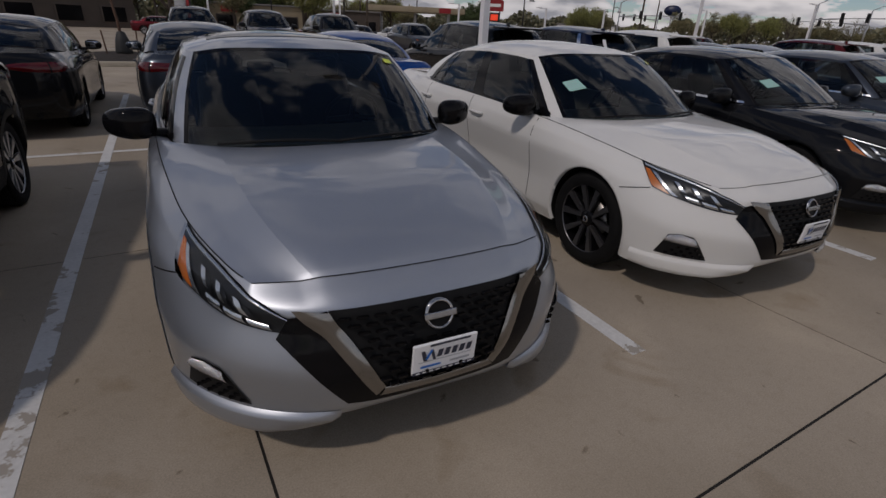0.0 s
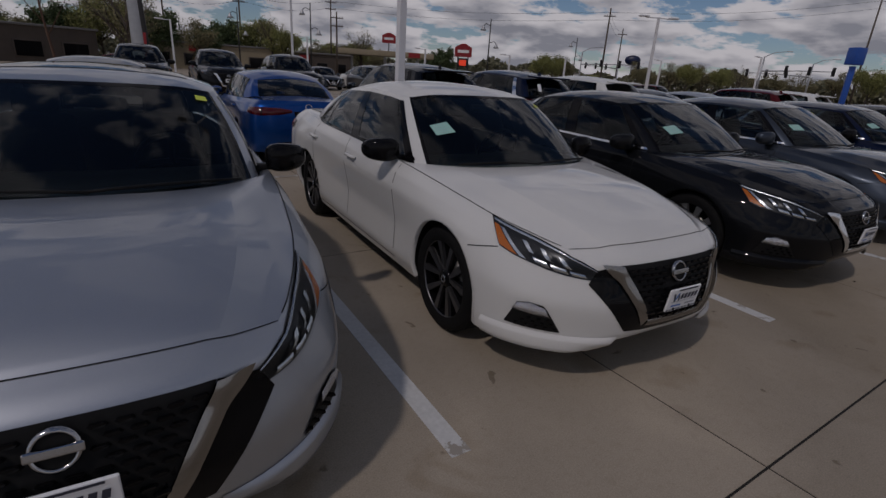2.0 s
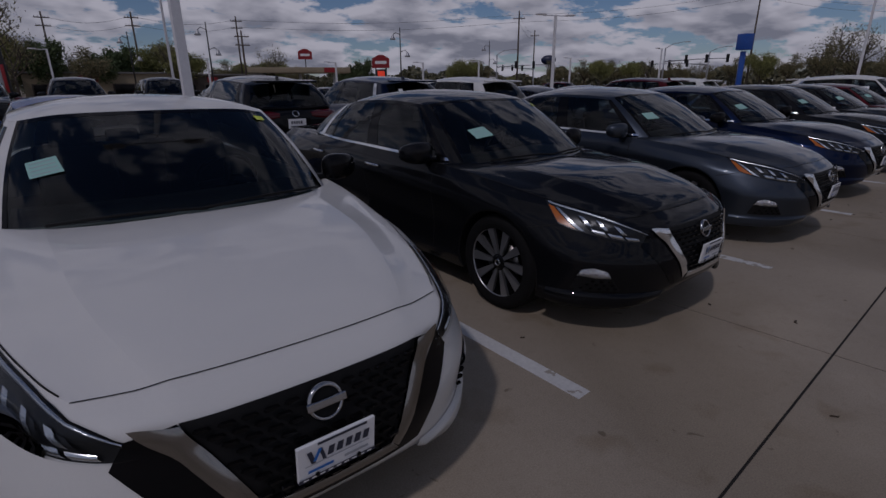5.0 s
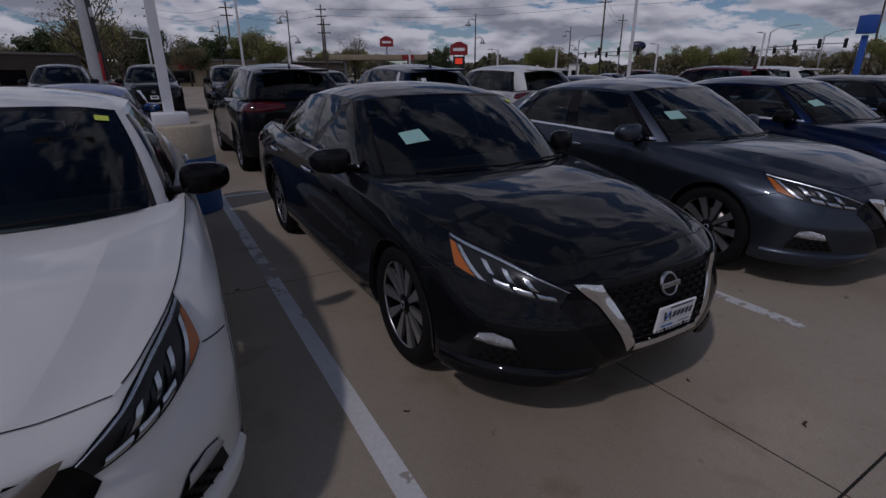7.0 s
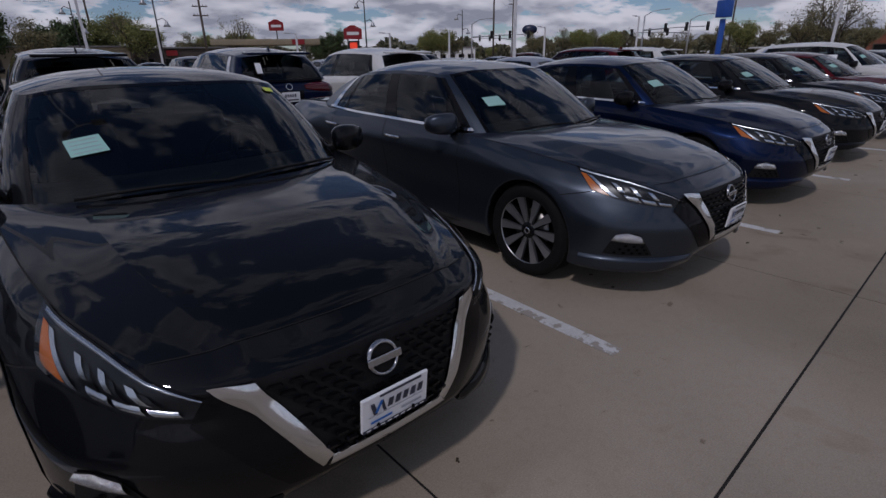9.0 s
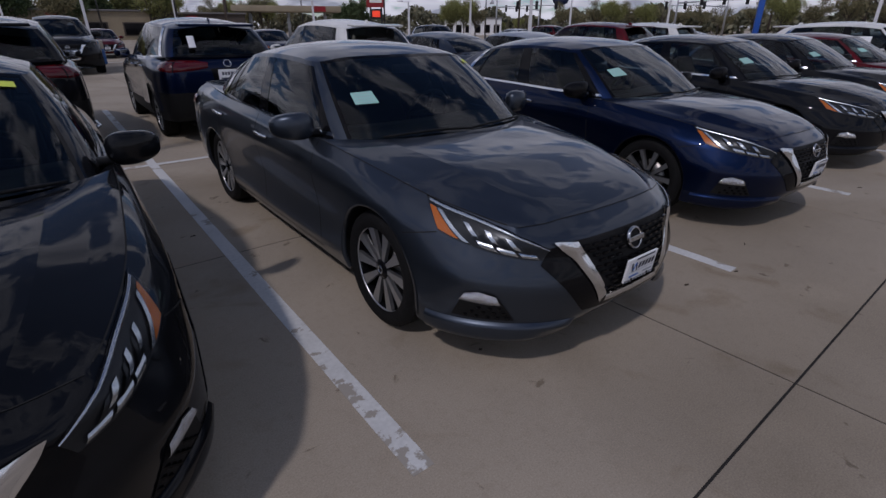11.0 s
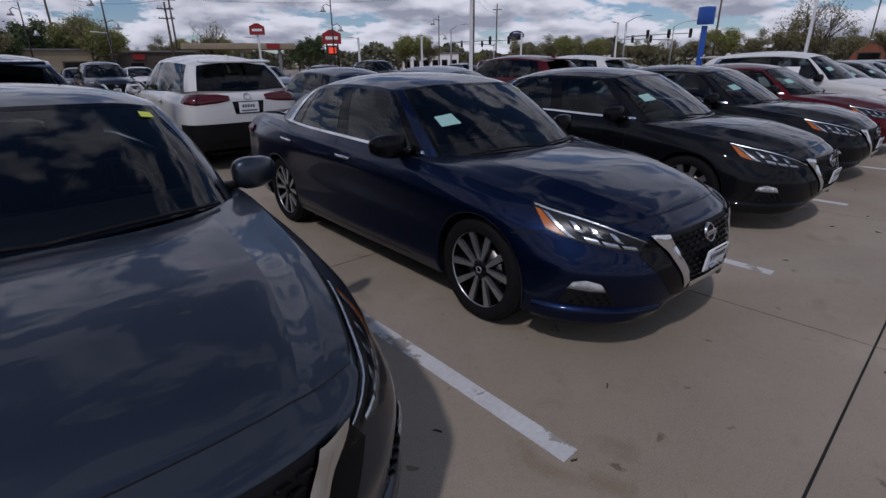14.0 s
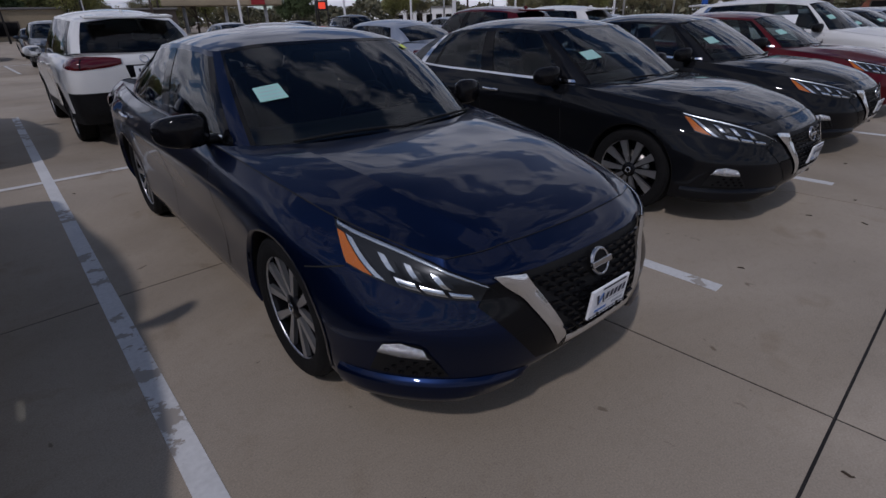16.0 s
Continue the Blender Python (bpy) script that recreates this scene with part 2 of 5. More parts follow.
def catmull(C, s):
    """Points of a spline through rows C at parameters s (0 .. len-1), mirrored in x past both ends."""
    C = np.asarray(C, float)
    n = len(C)
    E = np.vstack([C[1] * (-1, 1, 1), C, C[-2] * (-1, 1, 1)])
    s = np.clip(np.asarray(s, float), 0, n - 1 - 1e-9)
    i = s.astype(int)
    f = (s - i)[:, None]
    p0, p1, p2, p3 = E[i], E[i + 1], E[i + 2], E[i + 3]
    return 0.5 * (2 * p1 + (p2 - p0) * f + (2 * p0 - 5 * p1 + 4 * p2 - p3) * f ** 2 + (3 * p1 - p0 - 3 * p2 + p3) * f ** 3)


def open_catmull(C, n):
    """n points of a spline through rows C, straight at the ends."""
    C = np.asarray(C, float)
    E = np.vstack([2 * C[0] - C[1], C, 2 * C[-1] - C[-2]])
    s = np.clip(np.linspace(0, len(C) - 1, n), 0, len(C) - 1 - 1e-9)
    i = s.astype(int)
    f = (s - i)[:, None]
    p0, p1, p2, p3 = E[i], E[i + 1], E[i + 2], E[i + 3]
    return 0.5 * (2 * p1 + (p2 - p0) * f + (2 * p0 - 5 * p1 + 4 * p2 - p3) * f ** 2 + (3 * p1 - p0 - 3 * p2 + p3) * f ** 3)


def coons(front, rear, left, right):
    """A patch between four curves; front and rear run left to right, the sides front to rear."""
    n, m = len(left), len(front)
    w = np.linspace(0, 1, n)[:, None, None]
    u = np.linspace(0, 1, m)[None, :, None]
    a = front[None] * (1 - w) + rear[None] * w
    b = left[:, None] * (1 - u) + right[:, None] * u
    c = (front[0] * (1 - w) + rear[0] * w) * (1 - u) + (front[-1] * (1 - w) + rear[-1] * w) * u
    return a + b - c


MIR = np.array((-1.0, 1, 1))

# ---- the cars' shapes: loops of half a body, nose at y = 0, from nose centre round to tail centre ----
LIP = [(0, .06, .272), (.33, .07, .268), (.61, .18, .205), (.805, .41, .195), (.862, .66, .20), (.865, .99, .2), (.86, 1.65, .2),
       (.86, 2.6, .2), (.86, 3.3, .21), (.87, 3.81, .22), (.85, 4.4, .24), (.70, 4.75, .26), (0, 4.84, .28)]
SILL = [(0, .025, .325), (.33, .04, .322), (.60, .17, .305), (.80, .40, .305), (.888, .66, .31), (.898, .99, .30), (.895, 1.65, .3),
        (.89, 2.6, .3), (.895, 3.3, .32), (.915, 3.81, .34), (.89, 4.4, .36), (.73, 4.8, .38), (0, 4.88, .4)]
WAIST = [(0, -.01, .46), (.33, .022, .46), (.605, .145, .475), (.80, .375, .50), (.89, .665, .54), (.91, .99, .57), (.885, 1.65, .52),
         (.875, 2.6, .54), (.895, 3.3, .58), (.93, 3.81, .6), (.905, 4.4, .6), (.75, 4.83, .6), (0, 4.9, .6)]
HIP = [(0, .035, .61), (.33, .066, .61), (.59, .195, .625), (.745, .42, .655), (.856, .69, .695), (.90, .99, .735), (.92, 1.65, .765),
       (.92, 2.6, .785), (.925, 3.3, .81), (.918, 3.81, .82), (.885, 4.4, .83), (.74, 4.82, .85), (0, 4.885, .86)]
EDGE = [(0, .065, .685), (.34, .09, .685), (.595, .215, .69), (.705, .43, .725), (.79, .69, .768), (.852, 1.0, .815), (.89, 1.65, .875),
        (.895, 2.6, .905), (.89, 3.3, .935), (.87, 3.81, .955), (.81, 4.4, .965), (.70, 4.77, .975), (0, 4.85, .98)]
SHOULDER = [(0, .165, .752), (.33, .182, .752), (.575, .26, .742), (.66, .45, .775), (.735, .70, .815), (.785, 1.0, .865), (.84, 1.64, .94),
            (.85, 2.6, .985), (.84, 3.3, 1.0), (.805, 3.81, 1.015), (.73, 4.4, 1.03), (.63, 4.7, 1.04), (0, 4.80, 1.05)]
# greenhouse: from windscreen centre round to rear window centre, foot and head
FOOT = [(0, 1.25, .955), (.44, 1.31, .95), (.745, 1.58, .94), (.82, 2.0, .948), (.835, 2.62, .967), (.82, 3.3, .985), (.765, 3.85, 1.02),
        (.60, 4.10, 1.06), (0, 4.24, 1.09)]
HEAD = [(0, 2.0, 1.385), (.41, 2.03, 1.378), (.61, 2.11, 1.35), (.64, 2.34, 1.37), (.64, 2.75, 1.38), (.625, 3.2, 1.36),
        (.57, 3.52, 1.315), (.51, 3.62, 1.30), (0, 3.66, 1.34)]
CROSS_FOOT = [(0, 1.25, 1.10), (.44, 1.32, 1.09), (.775, 1.58, 1.07), (.825, 1.95, 1.08), (.835, 2.6, 1.10), (.825, 3.3, 1.12),
              (.76, 4.15, 1.16), (.66, 4.46, 1.18), (0, 4.55, 1.16)]
CROSS_HEAD = [(0, 1.95, 1.585), (.38, 1.98, 1.58), (.56, 2.08, 1.56), (.60, 2.3, 1.59), (.62, 2.7, 1.62), (.61, 3.3, 1.61),
              (.58, 3.9, 1.57), (.52, 4.14, 1.53), (0, 4.20, 1.57)]


def raised(loop):
    """The sedan's loop reshaped for the taller, shorter crossover."""
    out = []
    for x, y, z in loop:
        z2 = float(np.interp(z, (.18, .3, .5, .65, .75, 1.05), (.24, .36, .64, .82, .95, 1.15)))
        out.append((x * 0.995, y * 0.945, z2 + (0.03 if 1 < y < 4 and z > .8 else 0)))
    return out


class Shape:
    def __init__(self, loops, foot, head, wheels, radius):
        self.foot, self.head, self.wheels, self.radius = foot, head, wheels, radius
        self.phi = np.linspace(0, 12, 241)
        L = np.stack([catmull(l, self.phi) for l in loops], 1)
        q = np.array(loops[-1], float)
        flat = np.stack([np.interp(self.phi, np.arange(13), q[:, k]) for k in range(3)], 1)
        sharp = np.clip(1 - np.abs(self.phi - 2), 0, 1)[:, None] ** .5 * .85
        L[:, -1] = L[:, -1] * (1 - sharp) + flat * sharp
        self.top = L[:, -1]
        ts = np.linspace(0, 1, 61)
        self.G = np.zeros((241, 61, 3))
        self.M = np.zeros((241, 61, 3))
        for i in range(241):
            prof = open_catmull(L[i], 121)
            flat = np.stack([np.interp(np.linspace(0, 5, 121), np.arange(6), L[i][:, k]) for k in range(3)], 1)
            crease = float(np.interp(self.phi[i], (0, 2, 4, 6, 10, 12), (.3, .35, .5, .7, .6, .3)))
            prof = prof * (1 - crease) + flat * crease
            prof[:, 2] = np.maximum.accumulate(prof[:, 2] + np.arange(121) * 1e-7)
            self.M[i] = prof[::2]
            z = prof[0, 2] + ts * (prof[-1, 2] - prof[0, 2])
            for k in range(3):
                self.G[i, :, k] = np.interp(z, prof[:, 2], prof[:, k])
        for Q in (self.G, self.M):
            ridge = np.clip((.43 - Q[:, :, 0]) / .07, 0, 1) * np.clip((Q[:, :, 2] - EDGE[0][2] + .01) / .04, 0, 1)
            ridge[60:] = 0
            Q[:, :, 2] += .008 * ridge
        self.top = self.G[:, -1].copy()
        gi = np.gradient(self.G, axis=0)
        gj = np.gradient(self.G, axis=1)
        N = np.cross(gi, gj)
        self.N = N / (np.linalg.norm(N, axis=2, keepdims=True) + 1e-12)

    def at(self, phi, z, off=0.0):
        """A point of the flank at loop place phi (negative: the other side) and height z, lifted by off; and its normal."""
        s = -1 if phi < 0 else 1
        f = min(abs(phi), 11.999) / 0.05
        i = min(int(f), 239)
        a = f - i
        out = []
        for k in (i, i + 1):
            col = self.G[k]
            j = float(np.clip((z - col[0, 2]) / (col[-1, 2] - col[0, 2]), 0, 1)) * 60
            j0 = min(int(j), 59)
            b = j - j0
            out.append((col[j0] * (1 - b) + col[j0 + 1] * b, self.N[k, j0] * (1 - b) + self.N[k, j0 + 1] * b))
        p = out[0][0] * (1 - a) + out[1][0] * a
        n = out[0][1] * (1 - a) + out[1][1] * a
        n = n / np.linalg.norm(n)
        p = p + n * off
        return p * (s, 1, 1), n * (s, 1, 1)

    def cols(self, z, axis):
        t = (z - self.G[:, 0, 2]) / (self.G[:, -1, 2] - self.G[:, 0, 2])
        j = np.clip(t, 0, 1) * 60
        j0 = np.minimum(j.astype(int), 59)
        b = j - j0
        r = np.arange(241)
        return self.G[r, j0, axis] * (1 - b) + self.G[r, j0 + 1, axis] * b

    def front(self, x, z, off=0.0):
        c = self.cols(z, 0)
        ph = float(np.interp(abs(x), c[:90], self.phi[:90]))
        return self.at(math.copysign(ph, x), z, off)

    def rear(self, x, z, off=0.0):
        c = self.cols(z, 0)[200:][::-1]
        ph = float(np.interp(abs(x), c, self.phi[200:][::-1]))
        return self.at(math.copysign(ph, x), z, off)

    def side(self, y, z, off=0.0, s=1):
        c = self.cols(z, 1)
        ph = float(np.interp(y, c[60:225], self.phi[60:225]))
        return self.at(math.copysign(ph, s), z, off)


def region(fn, a, b, nu, nv, off=0.003, bulge=0.0, **kw):
    """A patch on a surface between the edges a and b (lists of two coordinates), lifted by off, with a rounded section."""
    A = np.array([[np.interp(t, np.linspace(0, 1, len(e)), [p[k] for p in e]) for k in (0, 1)] for e in (a, b) for t in np.linspace(0, 1, nu)])
    A = A.reshape(2, nu, 2)
    P = np.zeros((nu, nv, 3))
    for i in range(nu):
        for j in range(nv):
            v = j / (nv - 1)
            q = A[0, i] * (1 - v) + A[1, i] * v
            P[i, j] = fn(q[0], q[1], off + bulge * math.sin(math.pi * v), **kw)[0]
    return grid(P)


def build_wheel(name, r, parent, at, side, style, lod=0, alloy=M_RIM):
    """A wheel: tyre with tread, alloy rim with spokes, hub cap and brake disc."""
    w = thing_part(name, parent, at)
    hw = 0.115
    rr = r * 0.755
    prof = [(rr - .012, -hw * .92), (rr + .012, -hw), (r * .90, -hw * 1.06), (r * .965, -hw * .93), (r * .992, -hw * .72)]
    for k in range(4):
        y = -hw * .62 + k * hw * .413
        prof += [(r, y - .014), (r, y + .010), (r - .008, y + .013), (r - .008, y + .017)]
    prof += [(r, hw * .72), (r * .965, hw * .93), (r * .90, hw * 1.06), (rr + .012, hw), (rr - .012, hw * .92)]
    part("tyre", revolve(prof, 44), M_TYRE, w)
    o = side
    bm = revolve([(rr, o * .095), (rr - .006, o * .104), (rr - .012, o * .102), (rr - .014, o * .095)], 44)
    part("rim", bm, alloy, w, "machined alloy rim")
    part("rim_barrel", revolve([(rr - .014, o * .095), (rr - .022, o * .06), (rr - .035, -o * .09)], 36), M_TRIM, w, "gloss black rim barrel")
    if lod:
        return finish_wheel(w, rr, o, style, lod, alloy)
    part("brake_disc", revolve([(.15, o * .03), (.15, o * .045), (.06, o * .05), (.0, o * .05)], 24), M_DISC, w)
    part("wheel_back", revolve([(rr - .035, o * .0), (.05, o * .0), (.0, o * .0)], 24), M_ROUGH, w)
    return finish_wheel(w, rr, o, style, lod, alloy)


def finish_wheel(w, rr, o, style, lod=0, alloy=M_RIM):
    """Spokes and hub of a wheel."""
    def spoke(bm, k):
        a = 2 * math.pi * (k // 2) / 5 + (-.24 if k % 2 == 0 else .24) * (1.0 if style == "twin" else 1.31)
        rot = Matrix.Rotation(a, 3, "X")
        lo, hi = .045, rr - .012
        w0, w1 = .010, (.022 if style == "twin" else .031)
        lean = (.02 if k % 2 == 0 else -.02) if style == "twin" else 0
        for mi, inset, d0, d1 in ((0, 0.0, .078, .098), (1, -.006, .035, .0775)):
            vs = []
            for x in (d0, d1):
                for rad, hwid in ((lo, w0 - inset), (hi, w1 - inset)):
                    for sgn in (-1, 1):
                        xx = o * (x - (.012 if rad == lo else 0))
                        vs.append(bm.verts.new(rot @ Vector((xx, sgn * hwid + (lean if rad == hi else -lean * .3), rad))))
            for f in ((0, 1, 3, 2), (4, 6, 7, 5), (0, 2, 6, 4), (1, 5, 7, 3), (0, 4, 5, 1), (2, 3, 7, 6)):
                bm.faces.new([vs[i] for i in f]).material_index = mi
        return bm
    if lod:
        bm = bmesh.new()
        for k in range(10):
            spoke(bm, k)
        ob = part("wheel_face", bm, alloy, w, "machined alloy spokes with black sides", False)
        ob.data.materials.append(M_TRIM)
        ob["kind"] = "stuff"
    else:
        for k in range(10):
            part("spoke", spoke(bmesh.new(), k), alloy, w, "", False).data.materials.append(M_TRIM)
    bm = revolve([(.062, o * .07), (.058, o * .088), (.034, o * .094), (.03, o * .097), (0, o * .098)], 24)
    part("hub_cap", bm, M_TRIM, w)
    part("hub_ring", revolve([(.024, o * .0982), (.022, o * .101), (.017, o * .101), (.016, o * .0982)], 20), M_CHROME, w)
    return w


def thing_part(name, parent, at):
    ob = new(name)
    ob.parent = parent
    ob.location = at
    return ob


def build_car(name, shape, m, label, body, trim, tall=False, mirror=None, vee=None, style="wide", lod=0, badge=M_BADGE, sunroof=False, tag=6.0, rim=None, stick=(0.0, 0.0)):
    """One parked car with all its parts. Returns its root."""
    car = thing(name, m, label, "car", "cars parked in the lot")
    S = shape
    mirror = mirror or body
    vee = vee or M_CHROME
    # flanks, split into panels
    ph = np.concatenate([-S.phi[:0:-1], S.phi])
    tj = np.arange(0, 61, 2)
    P = np.concatenate([S.M[:0:-1][:, tj] * MIR, S.M[:, tj]])
    P = P.copy()
    for yw in S.wheels:
        R = S.radius + .035
        dy, dz = P[..., 1] - yw, P[..., 2] - S.radius
        d = np.hypot(dy, dz)
        near = (np.abs(d - R) < .02) & (np.abs(P[..., 0]) > .5)
        k = np.where(near, R / np.maximum(d, 1e-6), 1)
        P[..., 1] = yw + dy * k
        P[..., 2] = S.radius + dz * k
    C = (P[:-1, :-1] + P[1:, :-1] + P[:-1, 1:] + P[1:, 1:]) / 4
    phc = np.abs((ph[:-1] + ph[1:]) / 2)[:, None] * np.ones((1, P.shape[1] - 1))
    side = np.sign((ph[:-1] + ph[1:]))[:, None] * np.ones((1, P.shape[1] - 1))
    keep = np.ones(C.shape[:2], bool)
    for yw in S.wheels:
        keep &= ~((np.hypot(C[..., 1] - yw, C[..., 2] - S.radius) < S.radius + .035) & (np.abs(C[..., 0]) > .5))
    y, z = C[..., 1], C[..., 2]
    f1, f2, f3 = S.wheels[0] + .67, (S.wheels[0] + S.wheels[1]) / 2 + .25, S.wheels[1] - .25
    front = (y < S.wheels[0] - .1) & (phc < 4.6)
    rear = y > S.wheels[1] + .42
    fender = ~front & (y < f1)
    clad = (z < (0.44 if tall else 0.0)) | (tall & (y > 4.2) & (z < .70))
    panels = [("front_bumper", front, 0), ("rear_bumper", rear, 0)]
    for s in (-1, 1):
        panels += [("fender", fender, s), ("front_door", ~front & ~fender & (y < f2), s),
                   ("rear_door", (y >= f2) & (y < f3), s), ("quarter_panel", (y >= f3) & ~rear, s)]
    for nm, msk, s in panels:
        k = keep & msk & ~clad
        if s:
            k &= side == s
        part(nm, grid(P, k), body, car)
        if tall and (keep & msk & clad).any():
            k2 = keep & msk & clad
            if s:
                k2 &= side == s
            part("lower_cladding", grid(P, k2), M_ROUGH, car)
    # shut gaps between panels
    bm = bmesh.new()
    for s in (-1, 1):
        for yy, z0 in ((f1, .26), (f2, .26), (f3, .62 if not tall else .78)):
            zs = np.linspace(z0, float(np.interp(yy, S.top[100:200, 1], S.top[100:200, 2])) - .01, 12)
            q = [S.side(yy, zz, .0015, s) for zz in zs]
            ribbon([a for a, b in q], [b for a, b in q], .007, bm)
        q = [S.side(yy, .255 if not tall else .42, .0015, s) for yy in np.linspace(f1, f3 - .02, 20)]
        ribbon([a for a, b in q], [b for a, b in q], .008, bm)
        q = [S.at(s * a, b, .0015) for a, b in zip(np.linspace(3.5, 4.15, 7), np.linspace(.688, .650, 7) * (1 if not tall else 1.26))]
        ribbon([a for a, b in q], [b for a, b in q], .006, bm)
    part("shut_gap", bm, M_SEAM, car, "dark gaps between panels")["kind"] = "stuff"
    # arch lips and liners
    for yw in S.wheels:
        for s in (-1, 1):
            R = S.radius + .035
            an = np.linspace(-.32, math.pi + .32, 30)
            rows = []
            for a in an:
                yy, zz = yw + math.cos(a) * R, max(S.radius + math.sin(a) * R, .2)
                p0 = S.side(yy, zz, .004, s)[0]
                yo, zo = yw + math.cos(a) * (R + (.05 if tall else .012)), max(S.radius + math.sin(a) * (R + (.05 if tall else .012)), .2)
                p1 = S.side(yo, zo, .003, s)[0]
                rows.append([p1, p0, p0 - np.array((s * .03, 0, 0)), (s * .55, yy, zz)])
            part("wheel_arch", grid(np.array([[r[0], r[1], r[2]] for r in rows])), M_ROUGH if tall else body, car)
            part("arch_liner", grid(np.array([[r[2], r[3]] for r in rows])), M_ROUGH, car)
            build_wheel("wheel", S.radius, car, (s * .762, yw, S.radius), s, style, lod, rim or M_RIM)
    # under-tray
    part("under_tray", rbox((0, S.wheels[0] * .5 + S.wheels[1] * .5, .25), (1.1, S.wheels[1] + .55, .06), .02), M_ROUGH, car)
    # bonnet
    n = 41
    def loop_run(a, b, k):
        return np.stack([np.interp(np.linspace(a, b, k), S.phi, S.top[:, i]) for i in range(3)], 1)
    fr = np.concatenate([loop_run(0, 2, 36)[:0:-1] * MIR, loop_run(0, 2, 36)])
    rt = loop_run(2, 6.05, n)
    foot = lambda a, b, k: catmull(S.foot, np.linspace(a, b, k))
    re = np.concatenate([foot(0, 2.05, 36)[:0:-1] * MIR, foot(0, 2.05, 36)])
    re = re - np.array((0, .015, .004))
    H = coons(fr, re, rt * MIR, rt)
    w = np.linspace(0, 1, n)[:, None]
    u = np.linspace(-1, 1, 71)[None, :]
    H[..., 2] += .034 * (1 - u ** 2) * np.maximum(np.sin(np.pi * w), 0) ** .8
    back = np.clip((1 - w) / .25, 0, 1)
    step = np.clip((28 / 35 - np.abs(u)) / (7 / 35), 0, 1) ** 1.3
    H[..., 2] += .030 * step * back * np.maximum(w, 1e-6) ** .45
    part("bonnet", grid(H, sharp=(14, 56)), body, car)
    bm = bmesh.new()
    e = fr + np.array((0, -.001, .0022))
    ribbon(e, [(0, -.3, .95)] * len(e), .004, bm)
    for s in (-1, 1):
        e = rt[2:] * (s, 1, 1) + np.array((0, 0, .0025))
        ribbon(e, [(s * .5, 0, .85)] * len(e), .005, bm)
    part("bonnet_gap", bm, M_SEAM, car, "dark gap round the bonnet")
    # cowl
    cw = np.stack([re + np.array((0, -.02, -.004)), re + np.array((0, .05, .004))], 1)
    part("cowl", grid(cw), M_ROUGH, car)
    # greenhouse ring
    def ring(a, b, k, v0, v1, m, off=0.0):
        ps = np.linspace(a, b, k)
        A, B = catmull(S.foot, np.abs(ps)), catmull(S.head, np.abs(ps))
        sg = np.where(ps < 0, -1, 1)[:, None]
        A, B = A * np.concatenate([sg, sg * 0 + 1, sg * 0 + 1], 1), B * np.concatenate([sg, sg * 0 + 1, sg * 0 + 1], 1)
        vs = np.linspace(v0, v1, m)[None, :, None]
        out = A[:, None] * (1 - vs) + B[:, None] * vs
        t = np.gradient(A, axis=0)
        nrm = np.cross(t, B - A)
        nrm = nrm / (np.linalg.norm(nrm, axis=1, keepdims=True) + 1e-9)
        return out + nrm[:, None] * (.022 * np.sin(np.pi * vs) + off)
    part("windscreen", grid(ring(-1.80, 1.80, 33, .0, .955, 9)), M_GLASS, car, "dark tinted windscreen")
    part("windscreen_border", grid(ring(-1.82, 1.82, 33, .955, 1.0, 3, .001)), M_TRIM, car)
    bm = grid(ring(7.0, 8, 14, .06, .95, 8))
    grid(ring(-8, -7.0, 14, .06, .95, 8), bm=bm)
    bmesh.ops.remove_doubles(bm, verts=bm.verts, dist=.0005)
    part("rear_window", bm, M_GLASS, car, "dark tinted rear window")
    for v0, v1 in ((.95, 1), (0, .06)):
        bm = bmesh.new()
        for a, b in ((7.0, 8), (-8, -7.0)):
            grid(ring(a, b, 14, v0, v1, 2), bm=bm)
        bmesh.ops.remove_doubles(bm, verts=bm.verts, dist=.0005)
        part("rear_window_border", bm, M_TRIM, car)
    q_end = 5.75 if not tall else 6.0
    for s in (-1, 1):
        def sr(a, b, k, v0, v1, m, off=0.0):
            r = ring(a, b, k, v0, v1, m, off)
            return r if s > 0 else r * MIR
        fl = s < 0
        part("windscreen_seal", grid(sr(1.79, 1.87, 3, 0, 1, 9, .001), flip=fl), M_TRIM, car)
        part("a_pillar", grid(sr(1.87, 2.14, 5, 0, 1, 9), flip=fl), body, car)
        if not tall:
            part("quarter_divider", grid(sr(5.22, 5.29, 3, 0, .93, 6, .003), flip=fl), M_TRIM, car)
        part("c_pillar", grid(sr(q_end, 7.0, 14, 0, 1, 9), flip=fl), body, car)
        part("b_pillar", grid(sr(3.86, 4.14, 5, 0, .93, 7, .002), flip=fl), M_TRIM, car)
        bm = grid(sr(2.14, q_end, 30, .93, 1, 3), flip=fl)
        part("roof_rail", bm, body, car)
        part("side_window", grid(sr(2.34, 3.86, 16, .0, .93, 7), flip=fl), M_GLASS, car)
        part("mirror_sail", grid(sr(2.13, 2.35, 4, .0, .93, 7, .001), flip=fl), M_TRIM, car, "gloss black corner behind the mirror")
        part("side_window", grid(sr(4.14, q_end, 14, .0, .93, 7), flip=fl), M_GLASS, car)
        bot = sr(2.1, q_end + .1, 40, .03, .075, 2, .004)
        part("window_trim", grid(bot, flip=fl), trim, car, "thin trim under the side windows")
        endp = sr(q_end - .16, q_end + .02, 3, .04, .93, 6, .005)
        part("window_end_trim", grid(endp, flip=fl), trim, car)
        shoulder = np.stack([loop_run(5.9, 11, 40), catmull(S.foot, np.linspace(1.95, 6.9, 40)) + np.array((-.01, 0, -.012))], 1)
        shoulder = shoulder * (s, 1, 1)
        part("waist_rail", grid(shoulder, flip=fl), body, car)
